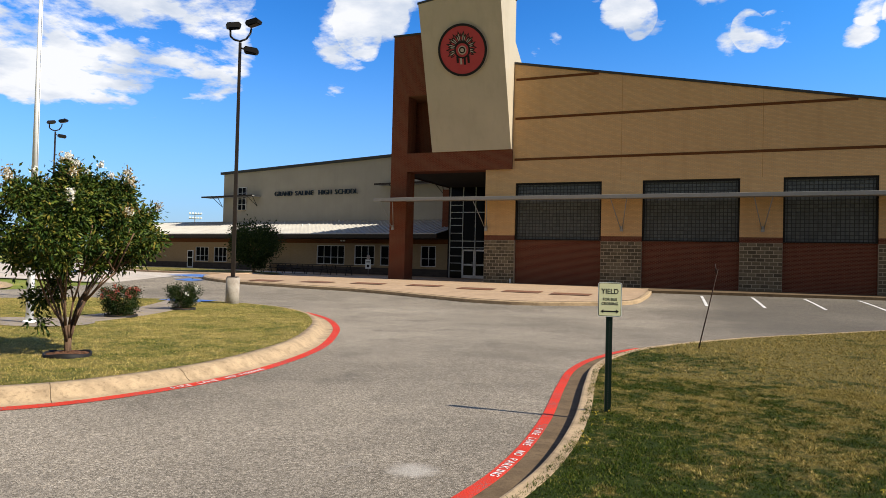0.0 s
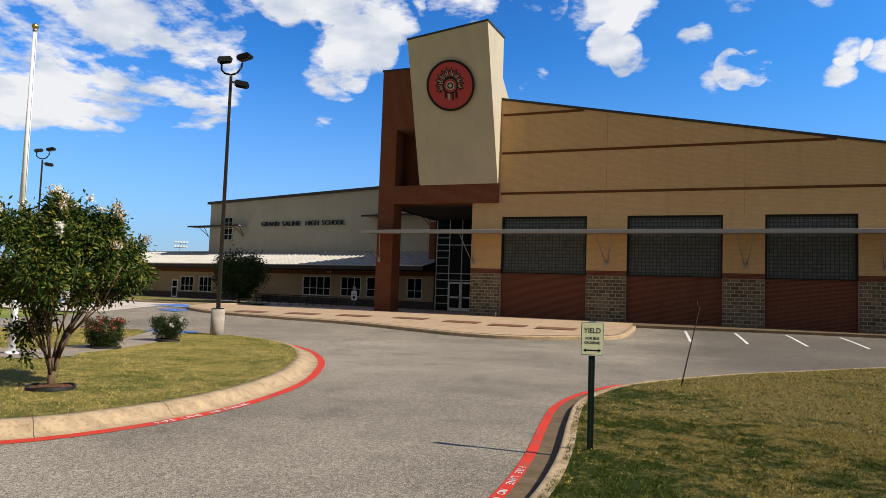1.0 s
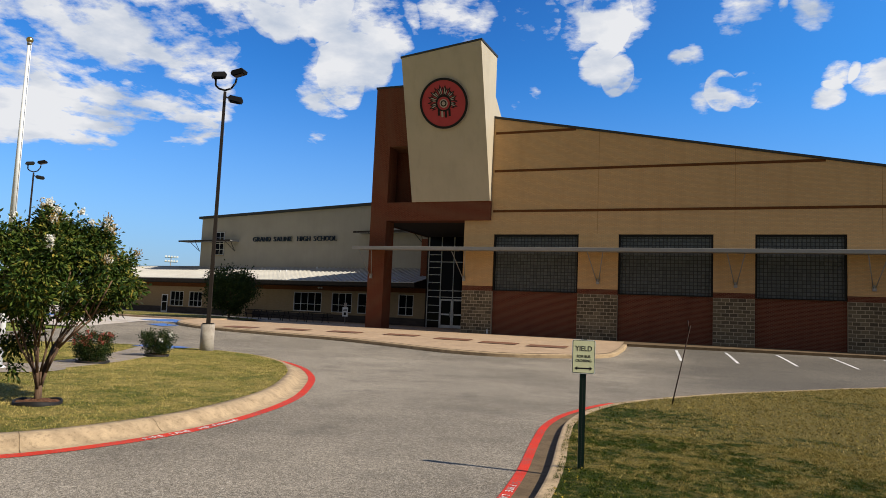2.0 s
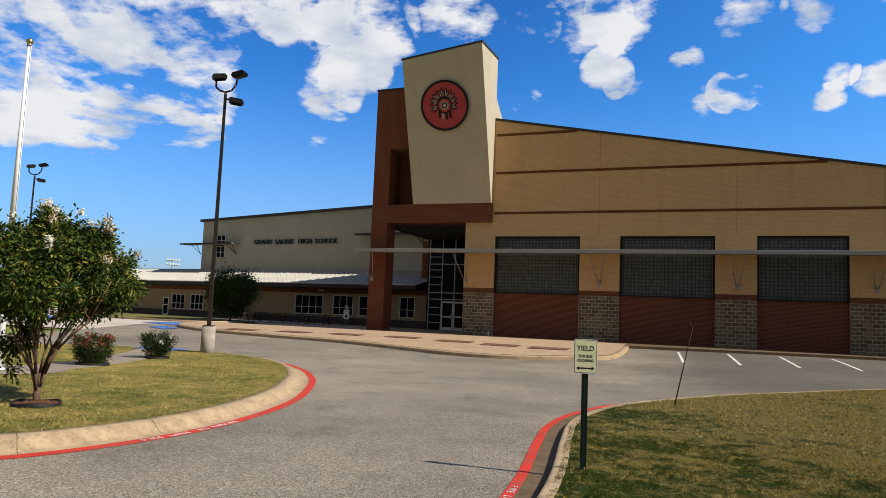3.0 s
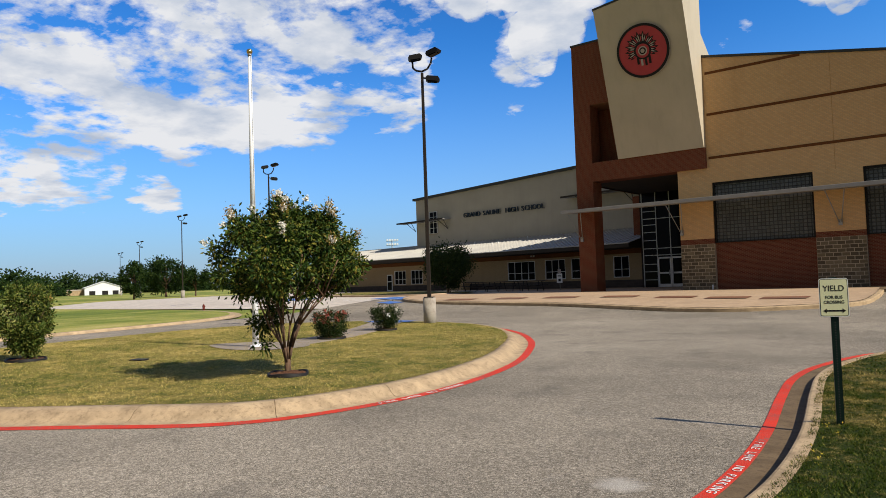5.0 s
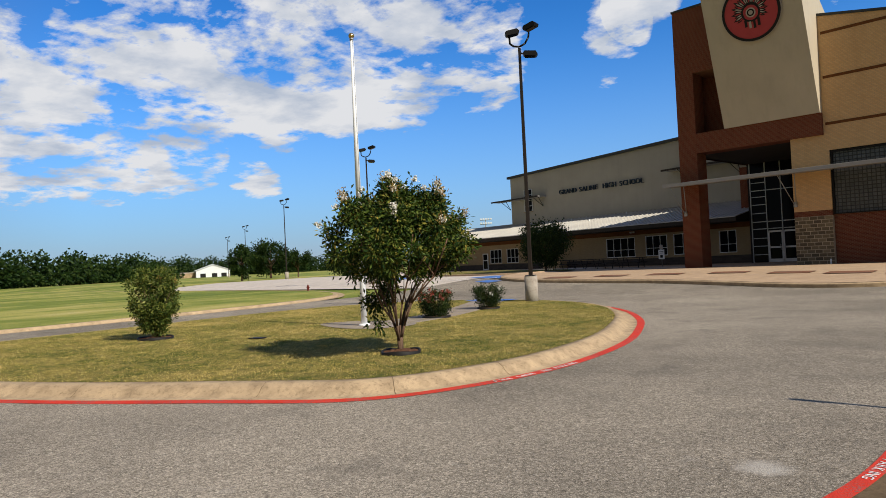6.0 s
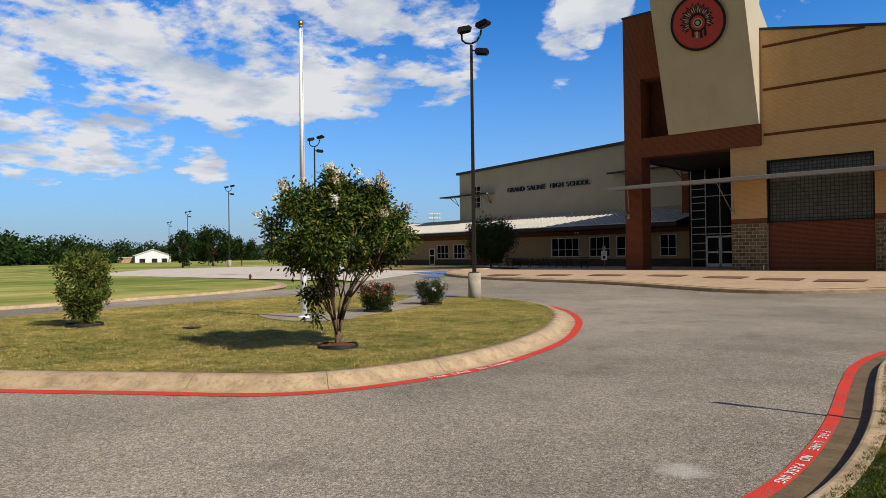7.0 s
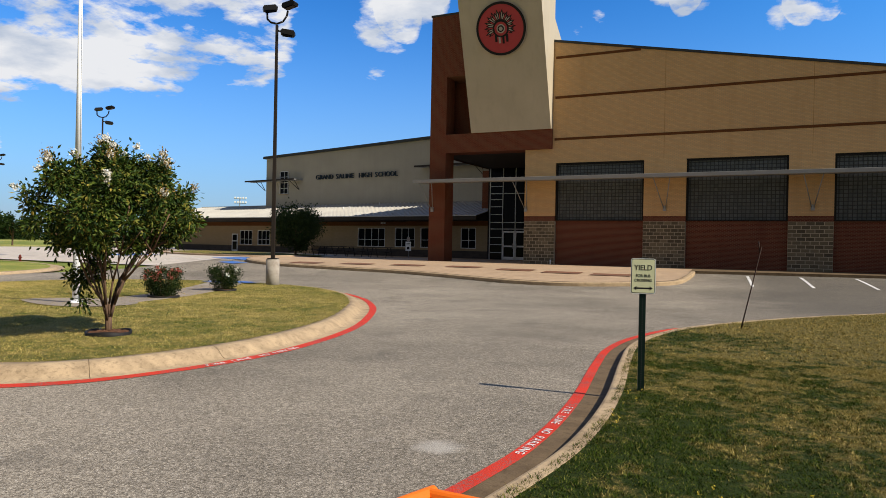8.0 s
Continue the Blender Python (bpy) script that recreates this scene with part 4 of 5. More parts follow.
roof = part("roof", bm, "roof", wing, "pale standing-seam metal roof")
bm = bmesh.new()
for i in range(85):
    x = -40.8 + i * 0.49
    vs = [bm.verts.new(p) for p in ((x, -2.4, 3.36), (x + 0.04, -2.4, 3.36), (x + 0.04, 4.0, 4.86), (x, 4.0, 4.86), (x, -2.4, 3.41), (x + 0.04, -2.4, 3.41), (x + 0.04, 4.0, 4.91), (x, 4.0, 4.91))]
    for f in ((4, 5, 6, 7), (0, 1, 5, 4), (1, 2, 6, 5), (3, 0, 4, 7)):
        bm.faces.new([vs[k] for k in f])
tagged(part("roof_seam", bm, "roof", roof), kind="stuff")
bm = bmesh.new()
side = [(-2.3, 3.10), (4.0, 3.10), (4.0, 4.78), (-2.3, 3.30)]
lo, hi = [bm.verts.new((0.70, y, z)) for y, z in side], [bm.verts.new((0.78, y, z)) for y, z in side]
bm.faces.new(lo)
bm.faces.new(hi[::-1])
for i in range(4):
    bm.faces.new((lo[i], hi[i], hi[(i + 1) % 4], lo[(i + 1) % 4]))
bmesh.ops.recalc_face_normals(bm, faces=bm.faces)
part("roof_end", bm, "bronze_metal", wing)
for x, d in ((-19.5, 2.6), (-15.5, 1.6), (-16.2, 1.5), (-13.2, 3.1)):
    bm = bmesh.new()
    tube(bm, (x, d, 3.6 + d * 0.27), (x, d, 4.05 + d * 0.27), 0.05)
    part("vent_pipe", bm, "frame_white", wing)
part("left_wall", boxes((-40.0, -39.7, 0.3, 16, FLOOR, 3.2)), "wing_brick", wing)
part("rear_roof", boxes((-40.8, -29.5, 4.0, 16, 4.55, 4.95)), "grey_metal", wing)
# upper stucco block
bm = bmesh.new()
prism_y(bm, [(-29.7, 4.4), (4.0, 4.4), (4.0, 10.9), (-29.7, 9.98)], 3.95, 20.0)
part("upper_block", bm, "wing_stucco", wing, "grey-tan stucco block")
bm = bmesh.new()
prism_y(bm, [(-30.0, 9.95), (4.2, 10.88), (4.2, 11.12), (-30.0, 10.20)], 3.7, 20.2)
part("upper_coping", bm, "coping", wing)
window(wing, -27.5, -26.25, 6.1, 8.5, 2, [6.7, 7.3, 7.9], 3.85)
for x0, x1, z in ((-31.7, -24.2, 7.50), (-9.0, -2.0, 8.02)):
    cp = part("wall_canopy", boxes((x0, x1, 2.75, 3.94, z - 0.05, z + 0.03)), "grey_metal", wing, "small metal canopy on brackets")
    part("canopy_edge", boxes((x0, x1, 2.70, 2.76, z - 0.09, z + 0.07)), "bronze_metal", cp)
    for x in (x0 + 1.9, x1 - 0.5):
        bm = bmesh.new()
        tube(bm, (x - 0.4, 2.9, z - 0.06), (x, 3.93, z - 1.0), 0.03)
        tube(bm, (x + 0.4, 2.9, z - 0.06), (x, 3.93, z - 1.0), 0.03)
        part("bracket", bm, "bronze_metal", cp)
for x in (-10.2, -9.9):
    part("floodlight", boxes((x - 0.08, x + 0.08, -0.16, -0.02, 2.78, 2.92), bevel=0.02), "frame_white", wing)

name_sign = new("school_name_sign")
name_sign.matrix_world = wing.matrix_world @ pose(-16.9, 3.93, 7.60, 90, 0, 0)
tagged(name_sign, "dark raised letters naming the school on stucco", "sign")
PROPORTION = {"I": 0.45, " ": 0.62, "N": 1.05, "G": 1.1, "O": 1.1, "D": 1.05, "H": 1.05, "L": 0.85}
words = "GRAND SALINE  HIGH SCHOOL"
total = sum(PROPORTION.get(ch, 1.0) for ch in words)
run = -5.25
for ch in words:
    step = 10.5 * PROPORTION.get(ch, 1.0) / total
    if ch != " ":
        lettering("letter", ch, 0.66, "letters", Matrix.Translation((run + step / 2, 0, 0.09)), name_sign, 0.07)
    run += step

# ---- yield sign ----
sx, sy, sz = -0.45, 6.95, 0.10
sign = thing("road_sign", "pale yellow-green sign on a dark green post in grass", "road sign", (sx, sy, sz), 11)
sign.scale = (1.14, 1.14, 1.0)
bm = boxes((-0.03, 0.03, -0.012, 0.012, -0.3, 1.44), bevel=0.003)
box(bm, -0.03, -0.024, -0.012, 0.028, -0.3, 1.44)
box(bm, 0.024, 0.03, -0.012, 0.028, -0.3, 1.44)
post = part("post", bm, "green_post", sign)
bm = bmesh.new()
for i in range(40):
    z = 0.02 + i * 0.025
    vs = [bm.verts.new((0.006 * math.cos(a), -0.0135, z + 0.006 * math.sin(a))) for a in (2 * math.pi * k / 8 for k in range(8))]
    bm.faces.new(vs)
tagged(part("post_holes", bm, "coping", post), kind="stuff")


def rounded(w, h, r, y, n=5):
    out = []
    for cx, cz, a0 in ((w / 2 - r, h / 2 - r, 0), (-w / 2 + r, h / 2 - r, 90), (-w / 2 + r, -h / 2 + r, 180), (w / 2 - r, -h / 2 + r, 270)):
        for i in range(n + 1):
            a = radians(a0 + 90 * i / n)
            out.append((cx + r * math.cos(a), cz + r * math.sin(a)))
    return out


pzc = 1.242


def plate(name, w, h, r, y0, y1, mat, label=""):
    bm = bmesh.new()
    prism_y(bm, [(x, z + pzc) for x, z in rounded(w, h, r, 0)], y0, y1)
    return part(name, bm, mat, sign, label)


plate("plate", 0.226, 0.378, 0.023, -0.022, -0.019, "sign_back", "pale sign plate")
plate("border", 0.214, 0.364, 0.018, -0.0228, -0.0222, "black_paint", "thin black border")
plate("face", 0.205, 0.354, 0.014, -0.0238, -0.0230, "sign_face", "faded yellow-green face")
for text, size, z, wid in (("YIELD", 0.080, 0.088, 0.162), ("FOR BUS", 0.042, 0.002, 0.130), ("CROSSING", 0.042, -0.046, 0.155)):
    t = lettering("lettering", text, size, "black_paint", pose(0, -0.0247, pzc + z, 90, 0, 0), sign, 0.0004, 1.0, 0.0005)
    t.data.transform(Matrix.Diagonal((wid / max(t.dimensions.x, 0.01), 1, 1, 1)))
bm = bmesh.new()
az = pzc - 0.130
outline = [(-0.087, 0), (-0.056, 0.023), (-0.060, 0.008), (0.060, 0.008), (0.060, 0.023), (0.087, 0), (0.060, -0.023), (0.060, -0.008), (-0.060, -0.008), (-0.060, -0.023)]
prism_y(bm, [(x, z + az) for x, z in outline], -0.0247, -0.0240)
part("arrow", bm, "black_paint", sign, "black two-headed arrow")

# ---- lamp posts ----
def lamp_post(x, y, z, turn, top=9.2, based=True):
    lamp = thing("lamp_post", "dark lamp post with three floodlights on a concrete base", "lamp post", (x, y, z), turn, "lamp posts of the drive")
    bm = bmesh.new()
    tube(bm, (0, 0, -0.2), (0, 0, 0.88), 0.225, 0.225, 24)
    tube(bm, (0, 0, 0.88), (0, 0, 0.90), 0.225, 0.205, 24)
    part("base", bm, "lamp_base", lamp, "round concrete base")
    bm = boxes((-0.16, 0.16, -0.16, 0.16, 0.90, 0.93))
    part("base_plate", bm, "dark_metal", lamp)
    bm = bmesh.new()
    a, b = 0.062, 0.042
    lo = [bm.verts.new((sx_ * a, sy_ * a, 0.93)) for sx_, sy_ in ((-1, -1), (1, -1), (1, 1), (-1, 1))]
    hi = [bm.verts.new((sx_ * b, sy_ * b, top - 0.45)) for sx_, sy_ in ((-1, -1), (1, -1), (1, 1), (-1, 1))]
    for i in range(4):
        bm.faces.new((lo[i], lo[(i + 1) % 4], hi[(i + 1) % 4], hi[i]))
    bm.faces.new(hi)
    part("pole", bm, "bronze_metal", lamp)
    bm = bmesh.new()
    rail(bm, [(-0.34, 0, top - 0.02), (-0.33, 0, top - 0.25), (-0.2, 0, top - 0.36), (0, 0, top - 0.40), (0.2, 0, top - 0.32), (0.33, 0, top - 0.12), (0.36, 0, top + 0.05)], 0.035)
    part("yoke", bm, "dark_metal", lamp)

    def head(px_, pz_, tilt, swing):
        bm = bmesh.new()
        prism_y(bm, [(-0.22, -0.05), (0.22, -0.08), (0.27, 0.0), (0.20, 0.10), (-0.18, 0.11), (-0.24, 0.04)], -0.14, 0.14)
        h = part("floodlight", bm, "dark_metal", lamp, "dark box floodlight")
        h.matrix_basis = pose(px_, 0, pz_, 0, tilt, swing)
        bm = boxes((-0.17, 0.18, -0.11, 0.11, -0.095, -0.062))
        part("lens", bm, "window_glass", h)
    head(-0.25, top + 0.1, -12, 15)
    head(0.42, top + 0.24, -14, -20)
    head(0.36, top - 0.72, 4, 10)
    bm = bmesh.new()
    tube(bm, (0, 0, top - 0.62), (0.12, 0, top - 0.66), 0.03)
    part("arm", bm, "dark_metal", lamp)
    return lamp


lamp = lamp_post(-13.40, 16.92, 0.13, 24, 9.35)
copy_thing(lamp, pose(-35.11, 27.04, 0.35, 0, 0, 40))
copy_thing(lamp, pose(-67.45, 39.88, 0.50, 0, 0, 50))
copy_thing(lamp, pose(-109.1, 56.7, 0.50, 0, 0, 50))
copy_thing(lamp, pose(-143.7, 70.4, 0.50, 0, 0, 50))
copy_thing(lamp, pose(-226.7, 80.8, 0.50, 0, 0, 50))

# ---- flagpole ----
flag = thing("flagpole", "tall white flagpole with a gold ball on a concrete pad", "flagpole", (-12.91, 9.50, 0.15))
flag.scale = (1, 1, 0.955)
bm = bmesh.new()
tube(bm, (0, 0, 0.0), (0, 0, 3.0), 0.078, 0.070, 16)
tube(bm, (0, 0, 3.0), (0, 0, 7.55), 0.070, 0.036, 16)
part("pole", bm, "pole_white", flag)
bm = bmesh.new()
tube(bm, (0, 0, 0.0), (0, 0, 0.06), 0.16, 0.12, 16)
part("collar", bm, "pole_white", flag)
bm = bmesh.new()
tube(bm, (0, 0, 7.55), (0, 0, 7.61), 0.05, 0.05, 12)
part("truck", bm, "galv", flag)
bm = bmesh.new()
bmesh.ops.create_uvsphere(bm, u_segments=14, v_segments=10, radius=0.075, matrix=Matrix.Translation((0, 0, 7.67)))
part("ball", bm, "gold", flag, "gold ball")
bm = bmesh.new()
tube(bm, (0.09, 0, 1.2), (0.055, 0, 7.55), 0.008, 0.008, 5)
part("halyard", bm, "white_paint", flag)
bm = boxes((0.085, 0.12, -0.02, 0.02, 1.15, 1.35))
part("cleat", bm, "galv", flag)

pad = fill("flag_pad", smooth_line([(-14.6, 9.4), (-13.3, 8.9), (-12.1, 9.0), (-11.6, 9.9), (-12.4, 10.5), (-14.0, 10.2)], True, 5), 0.165, "path")
tagged(pad, "grey concrete pad round the flagpole", "path", kind="structure")
walkway = sweep("walkway", smooth_line([(-12.6, 10.0), (-12.9, 12.0), (-13.8, 14.2), (-15.0, 16.3), (-15.5, 17.1)], False, 5), [(-0.6, 0.14), (-0.6, 0.165), (0.6, 0.168), (0.6, 0.14)], "path")
tagged(walkway, "grey concrete walkway across the island", "path", kind="structure")
ramp = fill("ramp_paint", [(-16.3, 16.6), (-14.6, 16.3), (-14.4, 17.4), (-16.2, 17.6)], 0.172, "blue_paint")
tagged(ramp, "blue painted ramp at the island kerb", "painted ramp", kind="structure")

# ---- plants ----
rng = np.random.default_rng(7)


def leaf_mesh(name, centres, dirs, length, width, material, parent, fold=0.25, label=""):
    """Many small folded leaves: four corners each, centred on the points and pointing along dirs."""
    n = len(centres)
    d = dirs / (np.linalg.norm(dirs, axis=1, keepdims=True) + 1e-9)
    side = np.cross(d, rng.normal(size=(n, 3)))
    side /= np.linalg.norm(side, axis=1, keepdims=True) + 1e-9
    up = np.cross(side, d)
    ln = (length * rng.uniform(0.65, 1.3, n))[:, None]
    wd = (width * rng.uniform(0.7, 1.25, n))[:, None]
    a = centres - d * ln * 0.5
    b = centres + side * wd * 0.5 + up * wd * fold
    c = centres + d * ln * 0.5
    e = centres - side * wd * 0.5 + up * wd * fold
    verts = np.stack([a, b, c, e], 1).reshape(-1, 3)
    k = np.arange(n)[:, None] * 4
    faces = np.concatenate([k + [0, 1, 2], k + [0, 2, 3]], 1).reshape(-1, 3)
    me = bpy.data.meshes.new(name)
    me.from_pydata(verts.tolist(), [], faces.tolist())
    me.materials.append(M[material])
    ob = new(name, me)
    ob.parent = parent
    if label:
        tagged(ob, label)
    return tagged(ob, kind="stuff")


def limb(bm, pts, r0, r1, sides=7):
    n = len(pts) - 1
    for i in range(n):
        tube(bm, pts[i], pts[i + 1], r0 + (r1 - r0) * i / n, r0 + (r1 - r0) * (i + 1) / n, sides)


def clump_points(clumps, per, spread):
    c = np.repeat(np.asarray(clumps), per, axis=0)
    off = rng.normal(size=(len(c), 3)) * spread
    return c + off, off


# crape myrtle in flower on the island
myrtle = thing("crape_myrtle", "crape myrtle in white flower with several thin trunks", "tree", (-8.30, 6.73, 0.15))
for k in range(12):
    a = 2 * math.pi * k / 12 + rng.uniform(-0.25, 0.25)
    lean = rng.uniform(0.35, 1.0)
    ux, uy = math.cos(a), math.sin(a)
    p0 = Vector((0.025 * ux, 0.025 * uy, -0.05))
    p1 = Vector((0.032 * ux - 0.01, 0.032 * uy, 0.25 + rng.uniform(-0.05, 0.05)))
    pm = Vector((0.13 * lean * ux - 0.02, 0.13 * lean * uy, 0.50 + rng.uniform(-0.06, 0.06)))
    p2 = Vector((0.34 * lean * ux, 0.34 * lean * uy, 0.85)) + Vector(rng.normal(size=3) * 0.03)
    p3 = Vector((0.72 * lean * ux + 0.05, 0.72 * lean * uy + 0.05, 1.32)) + Vector(rng.normal(size=3) * 0.05)
    p4 = Vector((0.1 + 1.0 * lean * ux, 0.1 + 1.0 * lean * uy, 1.85 + 0.4 * (1 - lean)))
    bm = bmesh.new()
    limb(bm, [p0, p1, pm, p2, p3, p4], 0.023, 0.010)
    trunk_ = part("trunk", bm, "bark", myrtle)
    for q in (p2, p3, p3):
        e = q + Vector((ux * 0.2 + rng.normal() * 0.2, uy * 0.2 + rng.normal() * 0.2, rng.uniform(0.35, 0.6)))
        bm = bmesh.new()
        limb(bm, [q, (q + e) / 2 + Vector(rng.normal(size=3) * 0.05), e], 0.013, 0.005, 5)
        part("branch", bm, "bark", trunk_)
CROWN = [(1.36, 0.55), (1.46, 0.90), (1.66, 1.10), (1.90, 1.15), (2.12, 1.04), (2.30, 0.80), (2.46, 0.50), (2.58, 0.2)]


def crown_radius(z):
    for (a, ra), (b, rb) in zip(CROWN, CROWN[1:]):
        if a <= z <= b:
            return ra + (rb - ra) * (z - a) / (b - a)
    return 0.0


heart = np.array([0.10, 0.10, 1.75])
clumps, heads = [], []
while len(clumps) < 215:
    z, a = rng.uniform(1.38, 2.57), rng.uniform(0, 2 * math.pi)
    lobes = 1.0 + 0.34 * noise.noise(Vector((math.cos(a) * 1.7, math.sin(a) * 1.7, z * 1.6)))
    r = crown_radius(z) * lobes * math.sqrt(rng.uniform(0.10, 1.0))
    p = np.array([0.10 + r * math.cos(a), 0.10 + r * math.sin(a), z + 0.16 * noise.noise(Vector((math.cos(a) * 2, math.sin(a) * 2, 5)))])
    if noise.noise(Vector(p * 2.2)) > -0.06:
        clumps.append(p)
for k in range(34):      # arching shoots standing out of the crown, each with a flower head
    a, tilt = rng.uniform(0, 2 * math.pi), rng.uniform(0.05, 0.86)
    out = np.array([math.cos(a) * math.sin(tilt * 1.5), math.sin(a) * math.sin(tilt * 1.5), math.cos(tilt * 1.5)])
    base = heart + out * np.array([1.08, 1.08, 0.74])
    n = int(rng.integers(2, 5))
    for q in range(n):
        clumps.append(base + (out * 0.085 + np.array([0, 0, 0.03])) * q)
    heads.append(base + (out * 0.085 + np.array([0, 0, 0.03])) * (n + 0.8))
for k in range(8):      # a low skirt of suckers by the trunks
    clumps.append(np.array([-0.27, -0.18, 0.95]) + rng.normal(size=3) * np.array([0.13, 0.13, 0.26]))
pts_, off = clump_points(clumps, 112, 0.085)
leaf_mesh("crown", pts_, off + np.array([0, 0, -0.03]) + rng.normal(size=off.shape) * 0.05, 0.082, 0.036, "leaf", myrtle, label="glossy dark green leaves")
pts_, off = clump_points([p for p in heads if p[2] > 2.15], 52, 0.026)
leaf_mesh("blossom", pts_, rng.normal(size=off.shape), 0.038, 0.030, "bloom_white", myrtle, label="white flower heads")
pts_, off = clump_points(heads[22:] + [p + (p - heart) * 0.10 for p in clumps[:160:9] if p[2] > 1.8], 60, 0.050)
leaf_mesh("seed_head", pts_, rng.normal(size=off.shape), 0.040, 0.022, "dry_bloom", myrtle, label="golden spent flower heads")


def mulch_ring(x, y, z, r):
    ring = thing("mulch_ring", "ring of reddish mulch held by black plastic edging", "planting ring", (x, y, z))
    bm = bmesh.new()
    n = 36
    prof = [(r + 0.012, -0.03), (r + 0.014, 0.050), (r, 0.062), (r - 0.014, 0.050), (r - 0.02, 0.0)]
    rows = [[bm.verts.new((q * math.cos(a), q * math.sin(a), h + 0.012 * math.sin(3 * a + x))) for q, h in prof] for a in (2 * math.pi * i / n for i in range(n))]
    for i in range(n):
        for j in range(len(prof) - 1):
            bm.faces.new((rows[i][j], rows[(i + 1) % n][j], rows[(i + 1) % n][j + 1], rows[i][j + 1])).smooth = True
    part("edging", bm, "rubber", ring, "black plastic edging")
    bm = bmesh.new()
    grid = {}
    for i in range(-9, 10):
        for j in range(-9, 10):
            px_, py_ = i * r / 9, j * r / 9
            if math.hypot(px_, py_) < r * 1.02:
                grid[i, j] = bm.verts.new((px_, py_, 0.030 + 0.05 * (1 - math.hypot(px_, py_) / r) + rng.uniform(-0.018, 0.018)))
    for (i, j) in grid:
        q = [grid.get(k) for k in ((i, j), (i + 1, j), (i + 1, j + 1), (i, j + 1))]
        if all(q):
            bm.faces.new(q)
    part("mulch", bm, "mulch", ring)
    return ring


mulch_ring(-8.30, 6.73, 0.15, 0.32)
mulch_ring(-15.96, 5.86, 0.15, 0.40)
mulch_ring(-12.5, 11.55, 0.15, 0.38)
mulch_ring(-12.85, 14.05, 0.15, 0.34)


def shrub(name, label, x, y, z, height, wide, narrow, stems, leaves, size, leafmat, bloom=None, count=0):
    s = thing(name, label, "shrub", (x, y, z))
    heads = []
    for k in range(stems):
        a = 2 * math.pi * k / stems + rng.uniform(-0.3, 0.3)
        r = wide * rng.uniform(0.3, 0.95)
        top = Vector((r * math.cos(a), r * math.sin(a), height * rng.uniform(0.65, 0.95)))
        bm = bmesh.new()
        limb(bm, [Vector((0.05 * math.cos(a), 0.05 * math.sin(a), -0.03)), Vector((r * 0.35 * math.cos(a), r * 0.35 * math.sin(a), height * 0.35)), top], 0.012, 0.005, 5)
        part("stem", bm, "bark", s)
    clumps = []
    while len(clumps) < leaves:
        u = rng.uniform(0.12, 1.0)
        a = rng.uniform(0, 2 * math.pi)
        lim = narrow + (wide - narrow) * math.sin(min(1.0, u * 1.15) * math.pi / 2) if u < 0.8 else wide * math.sqrt(max(0.02, 1 - ((u - 0.8) / 0.24) ** 2))
        r = lim * math.sqrt(rng.uniform(0.15, 1.0))
        p = np.array([r * math.cos(a), r * math.sin(a), u * height])
        if noise.noise(Vector(p * 2.6) + Vector((x, y, 0))) > -0.22:
            clumps.append(p)
    pts_, off = clump_points(clumps, 60, 0.065)
    pts_[:, 2] = np.maximum(pts_[:, 2], 0.06)
    leaf_mesh("foliage", pts_, off + np.array([0, 0, 0.03]) + rng.normal(size=off.shape) * 0.03, size, size * 0.5, leafmat, s)
    if bloom:
        tops = [p for p in clumps if p[2] > height * 0.55]
        picks = [tops[i] + np.array([0, 0, 0.05]) for i in rng.choice(len(tops), min(count, len(tops)), replace=False)]
        pts_, off = clump_points(picks, 26, 0.030)
        leaf_mesh("blossom", pts_, off, 0.045, 0.040, bloom, s)
    return s


shrub("young_myrtle", "young crape myrtle bush in narrow green leaf", -15.96, 5.86, 0.15, 1.62, 0.60, 0.10, 16, 165, 0.075, "leaf_young", "dry_bloom", 8)
shrub("rose_bush", "rose bush covered in fading red blooms", -12.5, 11.55, 0.15, 0.72, 0.48, 0.20, 12, 105, 0.05, "leaf_rose", "bloom_red", 28)
shrub("rose_bush", "green rose bush with a few pale blooms", -12.85, 14.05, 0.15, 0.68, 0.46, 0.12, 10, 90, 0.05, "leaf_rose", "bloom_white", 3)


def tree(name, label, x, y, z, height, wide, trunk, leafmat, clumps_n=90, per=40, size=0.22, low=0.3):
    t = thing(name, label, "tree", (x, y, z))
    bm = bmesh.new()
    limb(bm, [Vector((0, 0, -0.2)), Vector((0.05, 0.02, height * 0.25)), Vector((0.0, 0.08, height * 0.55)), Vector((0.1, 0, height * 0.8))], trunk, trunk * 0.35)
    for k in range(7):
        a = 2 * math.pi * k / 7
        q = Vector((0, 0, height * rng.uniform(0.25, 0.5)))
        limb(bm, [q, q + Vector((wide * 0.35 * math.cos(a), wide * 0.35 * math.sin(a), height * 0.14)), q + Vector((wide * 0.75 * math.cos(a), wide * 0.75 * math.sin(a), height * 0.3))], trunk * 0.4, trunk * 0.1, 6)
    part("trunk", bm, "bark", t)
    cl = []
    while len(cl) < clumps_n:
        v = rng.normal(size=3)
        v /= np.linalg.norm(v)
        r = rng.uniform(0.3, 1.0) ** 0.5
        p = np.array([v[0] * wide * r, v[1] * wide * r, height * (low + (1 - low) * (0.5 + 0.46 * v[2] * r))])
        if noise.noise(Vector(p * (1.9 / wide)) + Vector((x, y, 3))) > -0.2:
            cl.append(p)
    pts_, off = clump_points(cl, per, wide * 0.12)
    leaf_mesh("crown", pts_, off + rng.normal(size=off.shape) * wide * 0.08, size, size * 0.6, leafmat, t)
    return t


